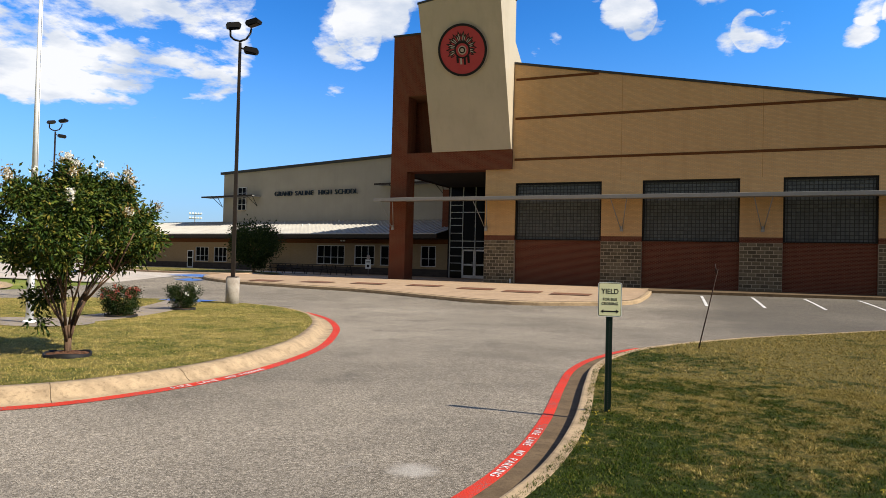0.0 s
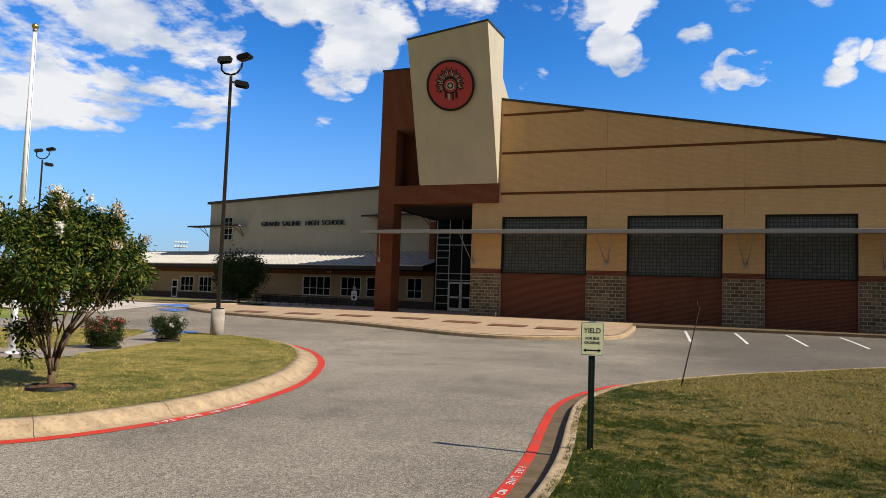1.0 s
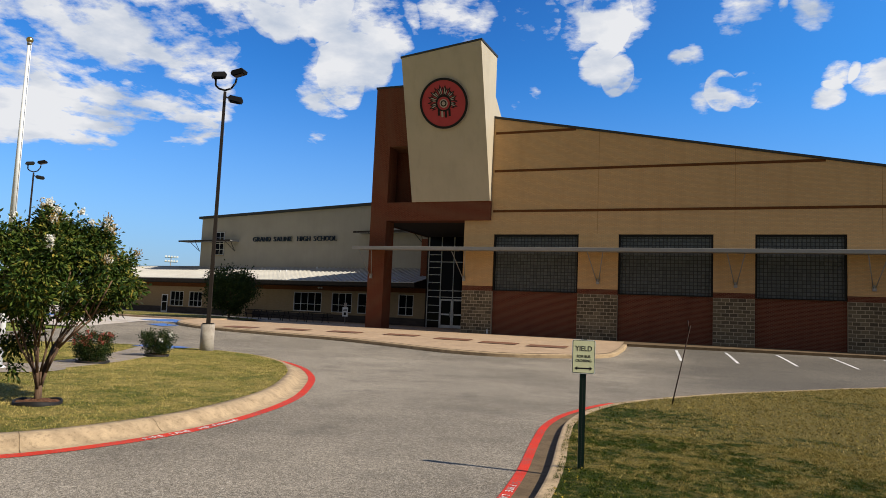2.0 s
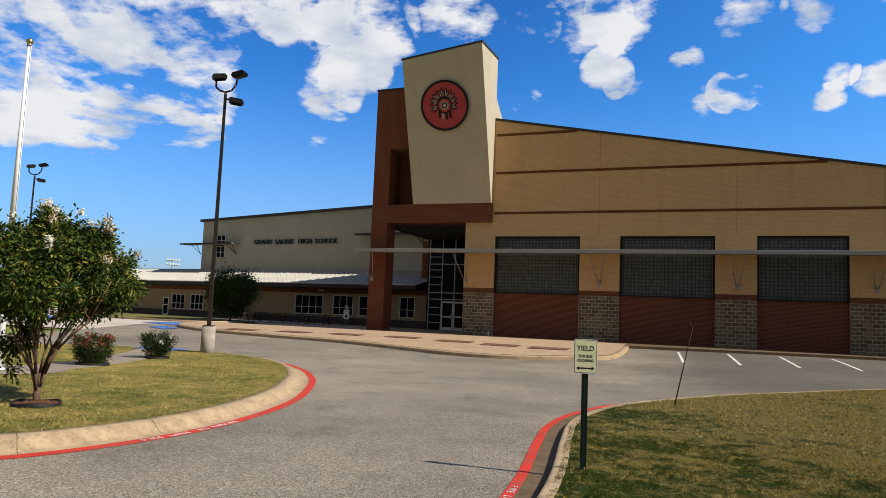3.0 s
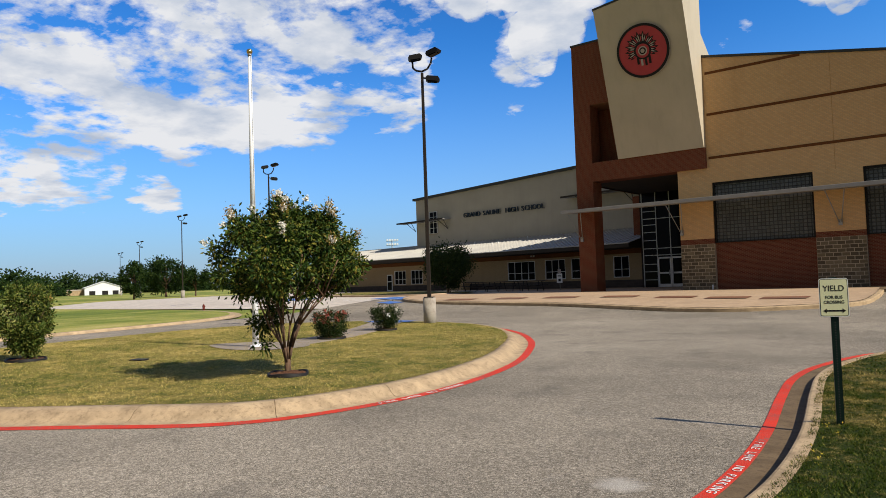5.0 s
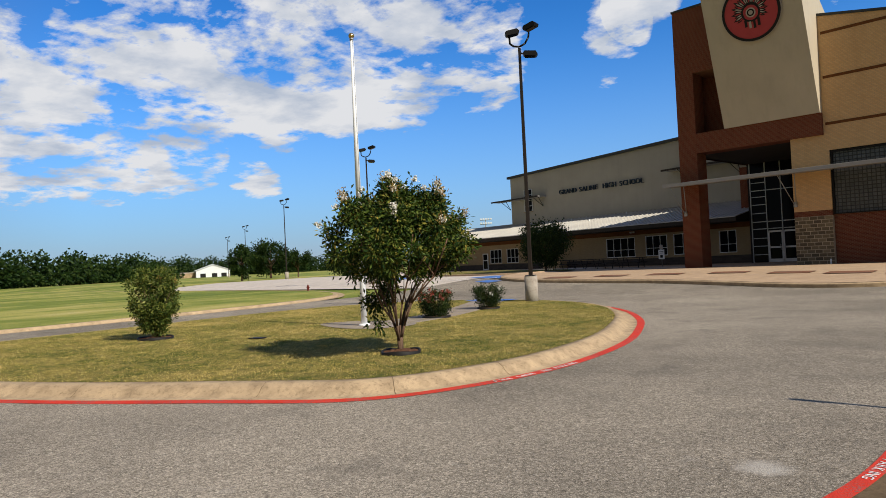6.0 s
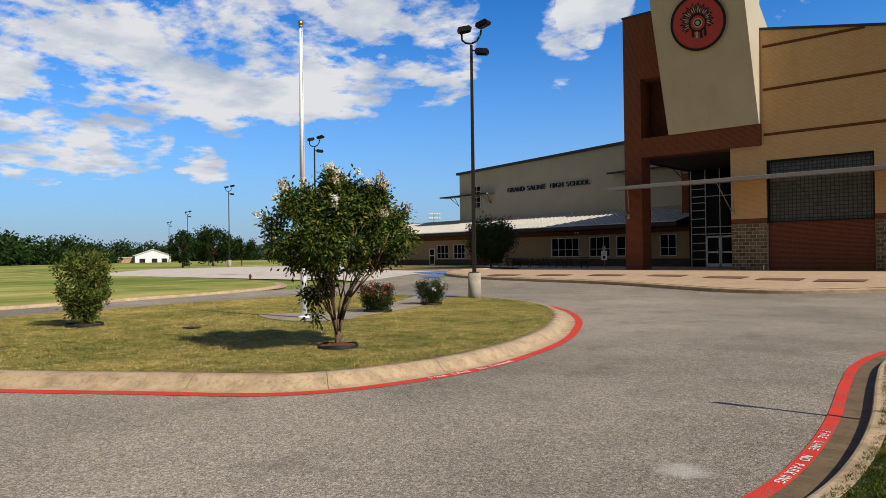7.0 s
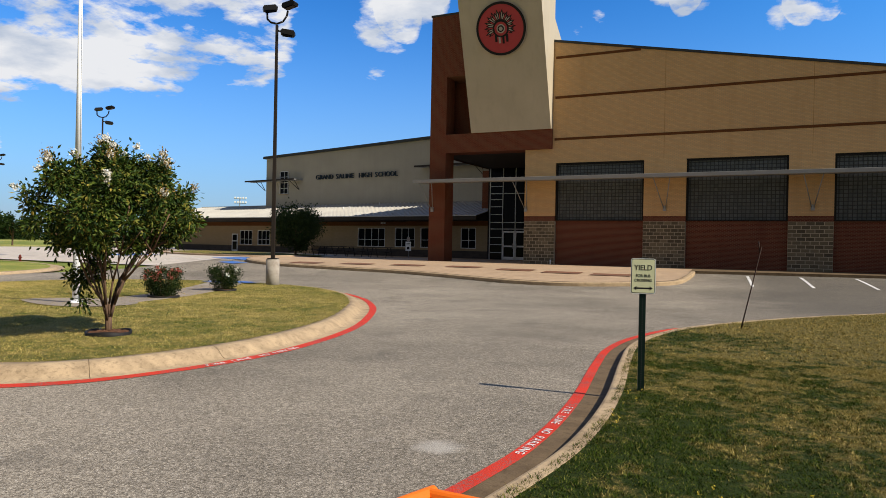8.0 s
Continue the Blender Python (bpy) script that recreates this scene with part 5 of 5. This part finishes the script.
tree("courtyard_tree", "small dark green tree in the shade of the wing", -27.6, 36.4, ZB, 3.9, 1.85, 0.09, "leaf_dark", 230, 50, 0.16, 0.10)
tree("lawn_tree", "slim green tree beyond the car park", -74.3, 37.9, 0.2, 5.0, 1.5, 0.12, "leaf_far", 90, 40, 0.28, 0.08)
tree("lawn_tree", "broad dark tree beyond the car park", -84.9, 47.7, 0.2, 6.0, 2.9, 0.2, "leaf_far", 110, 44, 0.34, 0.10)
tree("lawn_tree", "small leaning tree beyond the car park", -79.5, 48.8, 0.2, 4.2, 1.9, 0.12, "leaf_far", 70, 36, 0.3, 0.4)
tree("lawn_tree", "round tree at the edge of the lawn", -33.6, 2.1, 0.10, 3.0, 1.3, 0.08, "leaf_far", 110, 44, 0.13, 0.15)
tree("lawn_tree", "low dark tree beside the car park", -62.0, 44.5, 0.3, 3.6, 2.2, 0.12, "leaf_far", 90, 40, 0.26, 0.1)

# far woods: a long belt of crowns
pts_all, dir_all = [], []
WOODS = [(-149, -60, 11.5, 0.0), (-150, 0, 11.0, 0.2), (-149, 22, 9.8, 0.2), (-164, 45, 8.2, 0.1), (-185, 66, 8.0, 0.1), (-215, 92, 8.3, 0.0), (-225, 118, 8.0, -0.3), (-230, 155, 7.4, -0.5), (-220, 200, 7.0, -0.5)]
for (x0, y0, h0, z0), (x1, y1, h1, z1) in zip(WOODS, WOODS[1:]):
    dist = math.hypot(x1 - x0, y1 - y0)
    for k in range(int(dist / 3.4)):
        t = (k + rng.uniform(0, 1)) / (dist / 3.4)
        for depth in (0, 7, 14):
            cx, cy = x0 + (x1 - x0) * t - depth + rng.normal() * 1.2, y0 + (y1 - y0) * t + rng.normal() * 1.2
            h = (h0 + (h1 - h0) * t) * rng.uniform(0.45, 1.22) * 0.84 * (1 + depth * 0.012)
            w = rng.uniform(2.2, 5.6)
            n = 330 if depth < 10 else 170
            v = rng.normal(size=(n, 3))
            v /= np.linalg.norm(v, axis=1, keepdims=True)
            r = rng.uniform(0.5, 1.0, (n, 1))
            p = np.array([cx, cy, z0]) + np.array([0, 0, h * 0.5]) + v * r * np.array([w, w, h * 0.5])
            pts_all.append(p)
            dir_all.append(v + rng.normal(size=v.shape) * 0.6)
woods = leaf_mesh("woods", np.concatenate(pts_all), np.concatenate(dir_all), 0.75, 0.55, "leaf_far", None)
tagged(woods, "belt of dark green woods beyond the field", "woods", kind="stuff")

# ---- far things ----
barn = thing("barn", "small white gabled barn at the edge of the woods", "barn", (-194.6, 90.2, 0.4), 65)
bm = bmesh.new()
prism_y(bm, [(-5, 0), (5, 0), (5, 2.2), (0, 3.9), (-5, 2.2)], -4, 4)
part("wall", bm, "barn_white", barn)
for a, b in (((-5.3, 2.15), (0, 4.0)), ((0, 4.0), (5.3, 2.15))):
    bm = bmesh.new()
    prism_y(bm, [a, b, (b[0], b[1] + 0.12), (a[0], a[1] + 0.12)], -4.3, 4.3)
    part("roof", bm, "barn_white", barn)
# dark slabs on the solid wall stand for the shade inside openings
for x in (-3.0, 0.4, 3.2):
    part("opening", boxes((x - 0.8, x + 0.8, -4.05, -3.95, 0.0, 1.3)), "dark_inside", barn)
shed = thing("shed", "low yellowish shed beside the barn", "shed", (-198.6, 85.7, 0.4), 65)
part("wall", boxes((-3.5, 3.5, -2, 2, 0, 1.6)), "kerb", shed)
part("roof", boxes((-3.7, 3.7, -2.2, 2.2, 1.6, 1.85)), "lot", shed)

hyd = thing("fire_hydrant", "dark red fire hydrant at the edge of the lawn", "fire hydrant", (-37.5, 23.6, 0.12))
hyd.scale = (0.62, 0.62, 0.62)
bm = bmesh.new()
tube(bm, (0, 0, -0.1), (0, 0, 0.55), 0.12, 0.11, 14)
tube(bm, (0, 0, 0.0), (0, 0, 0.05), 0.18, 0.18, 14)
part("barrel", bm, "hydrant", hyd)
bm = bmesh.new()
tube(bm, (0, 0, 0.55), (0, 0, 0.68), 0.14, 0.06, 14)
tube(bm, (0, 0, 0.68), (0, 0, 0.74), 0.03, 0.03, 8)
part("bonnet", bm, "hydrant", hyd)
bm = bmesh.new()
tube(bm, (-0.22, 0, 0.42), (0.22, 0, 0.42), 0.06, 0.06, 10)
part("outlet", bm, "hydrant", hyd)

mast = thing("stadium_mast", "distant mast with a rack of white floodlights", "light mast", (-106.6, 119.5, 0.0), 38)
mast.scale = (0.72, 0.72, 0.72)
bm = bmesh.new()
tube(bm, (0, 0, 0), (0, 0, 17.0), 0.25, 0.15, 8)
part("pole", bm, "galv", mast)
for z in (15.3, 16.8):
    part("crossbar", boxes((-2.0, 2.0, -0.06, 0.06, z - 0.08, z + 0.08)), "galv", mast)
    for i in range(5):
        part("floodlight", boxes((-1.9 + i * 0.9, -1.3 + i * 0.9, -0.35, 0.05, z + 0.1, z + 0.65), bevel=0.05), "white_paint", mast)

# ---- marks on the paving ----
def stripe(name, label, a, b, w, mat, lift):
    a, b = Vector(a), Vector(b)
    n = 8
    line = [a + (b - a) * i / n for i in range(n + 1)]
    return tagged(sweep(name, line, [(-w / 2, lift), (w / 2, lift)], mat), label, "painted line", kind="structure")


for x in (1.95, 4.0, 6.05, 8.1, 10.15, 12.2, 14.3):
    stripe("parking_line", "worn white parking bay line", (x, 25.5 + 0.12 * x), (x + 0.05, 29.3 + 0.11 * x), 0.11, "white_line", 0.012)
for x, y in ((-19.4, 27.2), (-16.5, 27.6), (-13.7, 27.9), (-10.7, 28.1), (-7.9, 27.6), (-5.6, 27.1), (-3.4, 26.8)):
    vs = []
    for dx, dy in ((-0.9, -0.42), (0.8, -0.42), (0.9, 0.42), (-0.8, 0.42)):
        yy = y + dy
        near = min(inner, key=lambda p: abs(p.x - (x + dx)))
        s = max(0.0, min(1.0, (yy - near.y) / (36.0 - near.y)))
        vs.append((x + dx, yy, gz(x, yy) + 0.15 * (1 - s) + 0.035))
    tagged(raw("brick_inlay", vs, [(0, 1, 2, 3)], "inlay"), "red brick inlay in the pavement", "paving inlay", kind="structure")
for outline, lab in (([(-28.5, 29.6), (-25.2, 28.9), (-24.4, 30.0), (-27.6, 31.4)], "blue"), ([(-25.6, 27.2), (-24.0, 26.6), (-23.6, 27.4), (-25.2, 28.0)], "blue"), ([(-38.0, 29.3), (-35.2, 29.0), (-34.6, 31.2), (-37.6, 31.6)], "blue")):
    tagged(fill("parking_bay_paint", outline, 0.03, "blue_paint"), "blue painted accessible bay on the drive", "painted bay", kind="structure")
for k in range(4):
    stripe("bay_hatching", "worn white hatching beside the blue bay", (-30.0 + k * 1.2, 27.4 + 0.2 * k), (-29.4 + k * 1.2, 29.2 + 0.1 * k), 0.12, "white_line", 0.03)
entry_lawn = fill("entry_lawn", smooth_line([(-44.0, 44.0), (-40.5, 37.5), (-33.5, 33.6), (-28.6, 33.4), (-25.6, 35.0), (-26.0, 38.5), (-33.0, 42.0)], True, 5), 0.09, "grass")
tagged(entry_lawn, "green strip of lawn before the wing", "lawn", kind="structure")
entry_kerb = sweep("entry_kerb", smooth_line([(-48.0, 44.0), (-41.5, 36.6), (-34.0, 32.6), (-28.4, 32.2), (-25.2, 33.6)], False, 5), [(0.0, -0.02), (0.0, 0.12), (0.16, 0.13), (0.9, 0.10)], "pavement")
tagged(entry_kerb, "concrete kerb and path before the wing", "kerb", kind="structure")


# lettering along the red lines, a letter each
def line_text(text, line, start, size, step, side, parent):
    """Letters along a line in plan from a start length; side: +1 tops to the left of the line."""
    acc, pos = 0.0, [0.0]
    for a, b in zip(line, line[1:]):
        acc += (b - a).length
        pos.append(acc)
    s = start
    for ch in text:
        if ch != " ":
            for i in range(len(pos) - 1):
                if pos[i] <= s <= pos[i + 1]:
                    t = (s - pos[i]) / (pos[i + 1] - pos[i])
                    p, d = line[i].lerp(line[i + 1], t), (line[i + 1] - line[i]).normalized()
                    n = Vector((-d.y, d.x))
                    q = p + n * 0.061
                    a = math.degrees(math.atan2(d.y, d.x)) + (0 if side > 0 else 180)
                    lettering("letter", ch, size, "white_line", pose(q.x, q.y, gz(q.x, q.y) + 0.012, 0, 0, a), parent, 0.0008)
                    break
        s += step if ch != "I" else step * 0.7


def length_at(line, x, y):
    best, acc, out = 1e9, 0.0, 0.0
    for a, b in zip(line, line[1:]):
        d = (a - Vector((x, y))).length
        if d < best:
            best, out = d, acc
        acc += (b - a).length
    return out


line_text("FIRE LANE  NO PARKING", red_part, length_at(red_part, -1.15, 6.3), 0.105, 0.078, 1, right_red)
ring_line = island_line + [island_line[0]]
line_text("FIRE LANE  NO PARKING", ring_line, length_at(ring_line, -5.75, 6.1), 0.13, 0.085, 1, island_red)

# ---- small things ----
rod = thing("marker_rod", "thin leaning rusty marker rod in the lawn", "marker rod", (0.86, 13.4, 0.10))
bm = bmesh.new()
tube(bm, (0, 0, -0.1), (0.36, 0.0, 1.62), 0.013, 0.010, 7)
part("rod", bm, "stake", rod)
bm = bmesh.new()
tube(bm, (0.33, 0, 1.50), (0.30, 0.0, 1.72), 0.012, 0.012, 7)
part("tip", bm, "stake", rod)

barrier = thing("orange_barrier", "orange plastic barrier section lying by the gutter", "barrier", (-1.40, 3.60, 0.0), 0)


def beam(a, b, w, h, mat, parent):
    a, b = Vector(a), Vector(b)
    d = (b - a).normalized()
    s = Vector((-d.y, d.x, 0)) * w
    bm = bmesh.new()
    prof = [(-0.55, 0.0)] + [(math.cos(radians(205 - k * 23)), h * (0.5 + 0.5 * math.sin(radians(205 - k * 23)))) for k in range(11)] + [(0.55, 0.0)]
    rows = [[bm.verts.new(p + s * u + Vector((0, 0, z))) for u, z in prof] for p in (a, b)]
    for i in range(len(prof)):
        j = (i + 1) % len(prof)
        bm.faces.new((rows[0][i], rows[1][i], rows[1][j], rows[0][j]))
    bm.faces.new(rows[0])
    bm.faces.new(rows[1][::-1])
    bmesh.ops.recalc_face_normals(bm, faces=bm.faces)
    return part("beam", bm, mat, parent)


beam((0.0, 0.02, 0.0), (-0.22, -0.64, 0.0), 0.050, 0.125, "orange", barrier)
beam((-0.02, -0.03, 0.002), (0.80, -0.10, 0.002), 0.048, 0.120, "orange", barrier)

box_ = thing("valve_box", "dark green valve box set in the lawn", "valve box", (-13.25, 6.9, 0.15), 20)
part("lid", boxes((-0.17, 0.17, -0.12, 0.12, -0.05, 0.03), bevel=0.012), "rubber", box_)

acc = thing("parking_sign", "white accessible parking sign on a thin post", "sign", (-21.4, 42.0, ZB), 0)
bm = bmesh.new()
tube(bm, (0, 0.03, -0.2), (0, 0.03, 1.62), 0.028, 0.028, 8)
part("post", bm, "galv", acc)
pl = part("plate", boxes((-0.23, 0.23, -0.01, 0.0, 0.55, 1.25)), "white_paint", acc, "white sign plate")
part("mark", boxes((-0.15, 0.15, -0.014, -0.010, 1.08, 1.12), (-0.15, 0.15, -0.014, -0.010, 0.98, 1.02), (-0.10, 0.10, -0.014, -0.010, 0.66, 0.86)), "black_paint", pl, "dark unreadable bars")
part("upper_plate", boxes((-0.13, 0.13, -0.01, 0.0, 1.30, 1.58)), "pale_print", acc)


planter = new("planter")
planter.matrix_world = wing.matrix_world @ pose(-18.0, -1.3, FLOOR)
tagged(planter, "low tan brick planter wall beside the small tree", "planter")
part("body", boxes((-1.1, 1.1, -0.45, 0.45, -0.2, 0.95)), "wing_brick", planter)
part("cap", boxes((-1.16, 1.16, -0.51, 0.51, 0.95, 1.05), bevel=0.015), "kerb", planter)


def picnic_table(x, y, turn):
    t = thing("picnic_table", "dark metal picnic table with attached benches", "picnic table", (x, y, 0.57), turn, "picnic tables by the wing")
    part("tabletop", boxes((-0.9, 0.9, -0.36, 0.36, 0.72, 0.77), bevel=0.01), "wood_grey", t)
    for s in (-1, 1):
        part("bench", boxes((-0.9, 0.9, s * 0.72 - 0.13, s * 0.72 + 0.13, 0.42, 0.46), bevel=0.01), "wood_grey", t)
    for xx in (-0.6, 0.6):
        bm = bmesh.new()
        tube(bm, (xx, -0.28, 0.72), (xx, -0.62, 0.0), 0.03)
        tube(bm, (xx, 0.28, 0.72), (xx, 0.62, 0.0), 0.03)
        tube(bm, (xx, -0.78, 0.41), (xx, 0.78, 0.41), 0.025)
        part("leg_frame", bm, "dark_metal", t)
    return t


table = picnic_table(-25.2, 41.0, 5)
for x, y, a in ((-27.6, 41.4, -6), (-29.8, 41.9, 3), (-23.0, 40.8, 8)):
    copy_thing(table, pose(x, y, 0.57, 0, 0, a))
bollard = thing("cleanout_pipe", "short white pipe at the foot of the wall", "pipe", (-8.35, 35.7, ZB))
bm = bmesh.new()
tube(bm, (0, 0, -0.1), (0, 0, 0.28), 0.04, 0.04, 10)
part("pipe", bm, "white_paint", bollard)

# ---- grass blades ----
def inside(poly, xs, ys):
    hit = np.zeros(len(xs), bool)
    n = len(poly)
    for i in range(n):
        (x0, y0), (x1, y1) = poly[i], poly[(i + 1) % n]
        if y0 == y1:
            continue
        cross = (y0 > ys) != (y1 > ys)
        hit ^= cross & (xs < (x1 - x0) * (ys - y0) / (y1 - y0) + x0)
    return hit


def blades(name, label, poly, box4, count, z, tall, wide, mat="blades"):
    x0, x1, y0, y1 = box4
    xs, ys = rng.uniform(x0, x1, count), rng.uniform(y0, y1, count)
    ok = inside([(p[0], p[1]) for p in poly], xs, ys)
    xs, ys = xs[ok], ys[ok]
    n = len(xs)
    a = rng.uniform(0, 2 * np.pi, n)
    tuft = (np.sin(xs * 9.1 + 2.3 * np.sin(ys * 4.7)) * np.sin(ys * 8.3 + 2.1 * np.sin(xs * 5.3)) + np.sin(xs * 23.0 + 1.7 * np.sin(ys * 17.0)) * np.sin(ys * 21.0)) * 0.5
    h = tall * rng.uniform(0.35, 1.25, n) * (1.0 + 0.7 * tuft)
    w = wide * rng.uniform(0.6, 1.3, n)
    lean = rng.normal(size=(n, 2)) * (h * 0.65)[:, None]
    base = np.stack([xs, ys, z - 0.005 + np.array([gz(u, v) for u, v in zip(xs, ys)])], 1)
    side = np.stack([np.cos(a) * w, np.sin(a) * w, np.zeros(n)], 1)
    tip = base + np.stack([lean[:, 0], lean[:, 1], h], 1)
    verts = np.stack([base - side, base + side, tip], 1).reshape(-1, 3).astype(np.float32)
    me = bpy.data.meshes.new(name)
    me.vertices.add(n * 3)
    me.vertices.foreach_set("co", verts.ravel())
    me.loops.add(n * 3)
    me.loops.foreach_set("vertex_index", np.arange(n * 3, dtype=np.int32))
    me.polygons.add(n)
    me.polygons.foreach_set("loop_start", np.arange(0, n * 3, 3, dtype=np.int32))
    me.update(calc_edges=True)
    me.materials.append(M[mat])
    return tagged(new(name, me), label, "grass", kind="stuff")


island_poly = [p + n * 0.67 for p, n in zip(island_line, isl_n)]
right_poly = [p + n * 0.455 for p, n in zip(right_line, rn)] + [Vector((-8, -30)), Vector((44, -30))]
blades("island_grass", "short dry and green grass blades on the island", island_poly, (-21.5, -5.5, -1.5, 18), 520000, 0.15, 0.026, 0.0048)
blades("lawn_grass", "short patchy grass blades of the lawn", right_poly, (-2.2, 5.5, 0.0, 9.6), 620000, 0.10, 0.021, 0.0046, "blades_dark")
blades("lawn_grass", "short patchy grass blades of the lawn", right_poly, (-1.2, 14.0, 9.6, 26.5), 320000, 0.10, 0.024, 0.009, "blades_dark")
blades("lawn_grass", "short patchy grass blades of the lawn", right_poly, (-9.0, 14.0, -14.0, 0.0), 220000, 0.10, 0.034, 0.0095, "blades_dark")
blades("lawn_grass", "short patchy grass blades of the lawn", right_poly, (5.5, 14.0, 0.0, 9.6), 90000, 0.10, 0.034, 0.0095, "blades_dark")

fl, fd = [], []
for cx, cy, n in ((-0.50, 6.3, 7), (-0.52, 5.8, 4), (0.25, 4.3, 7), (0.8, 4.0, 6), (1.6, 5.2, 5)):
    for k in range(n):
        c_ = np.array([cx + rng.normal() * 0.06, cy + rng.normal() * 0.22, 0.13 + rng.uniform(0, 0.05)])
        for j in range(5):
            fl.append(c_ + rng.normal(size=3) * 0.008)
            fd.append(rng.normal(size=3))
flowers = leaf_mesh("wildflowers", np.array(fl), np.array(fd), 0.013, 0.012, "bloom_yellow", None)
tagged(flowers, "tiny yellow wild flowers in the lawn", "wild flowers", kind="stuff")

# ---- blocks of the piers, laid course by course ----
bm = box(bmesh.new(), -0.184, 0.184, 0.0, 0.09, -0.085, 0.085, bevel=0.008)
block_mesh = bpy.data.meshes.new("block")
bm.to_mesh(block_mesh)
bm.free()
block_mesh.materials.append(M["block"])
bm = box(bmesh.new(), -0.086, 0.086, 0.0, 0.09, -0.085, 0.085, bevel=0.008)
half_mesh = bpy.data.meshes.new("half_block")
bm.to_mesh(half_mesh)
bm.free()
half_mesh.materials.append(M["block"])
for a, b in piers:
    if b > 13:
        continue
    n = max(2, round((b - a) / 0.4))
    w = (b - a) / n
    for j in range(13):
        z = 0.1 + j * 0.2016
        for i in range(n + 1):
            shift = 0.5 if j % 2 else 0.0
            if i == n and not j % 2:
                continue
            whole = not (j % 2 and i in (0, n))
            x = a + (i + 0.5 - shift) * w if whole else (a + 0.25 * w if i == 0 else b - 0.25 * w)
            blk = new("block", block_mesh if whole else half_mesh)
            blk.parent = gym
            blk.location = (x, GY - 0.02 + rng.uniform(-0.004, 0.004), z)
            blk.scale = (w / 0.4, 1, 1)

# ---- layout: the plan is stretched and the buildings shifted to fit the camera's view ----
VIEW_STRETCH = Matrix(((1.0244, -0.0603, 0, 0), (-0.0603, 1.1493, 0, 0), (0, 0, 1, 0), (0, 0, 0, 1)))
PIVOT = Vector((-14.467, 40.272, 0))
VIEW_SHIFT = Matrix.Translation(PIVOT + Vector((-2.102, 6.640, 0))) @ Matrix.Rotation(radians(-3.66), 4, "Z") @ Matrix.Diagonal((1.0254, 1, 1, 1)) @ Matrix.Translation(-PIVOT)
VIEW_SHIFTED = ("gymnasium", "canopy", "entrance_tower", "round_emblem", "entrance_glazing", "classroom_wing", "school_name_sign", "picnic_table", "parking_sign", "cleanout_pipe", "courtyard_tree", "planter")
bpy.context.view_layer.update()


def family(ob):
    out = [ob]
    for c in ob.children:
        out += family(c)
    return out


for ob in [o for o in scene.collection.all_objects if o.parent is None and o.type in ("MESH", "EMPTY")]:
    if ob.name.split(".")[0] in VIEW_SHIFTED:
        ob.matrix_world = VIEW_SHIFT @ ob.matrix_world
    elif ob.type == "EMPTY":
        ob.location = VIEW_STRETCH @ ob.location
    else:
        for o in family(ob):
            o.data.transform(VIEW_STRETCH)
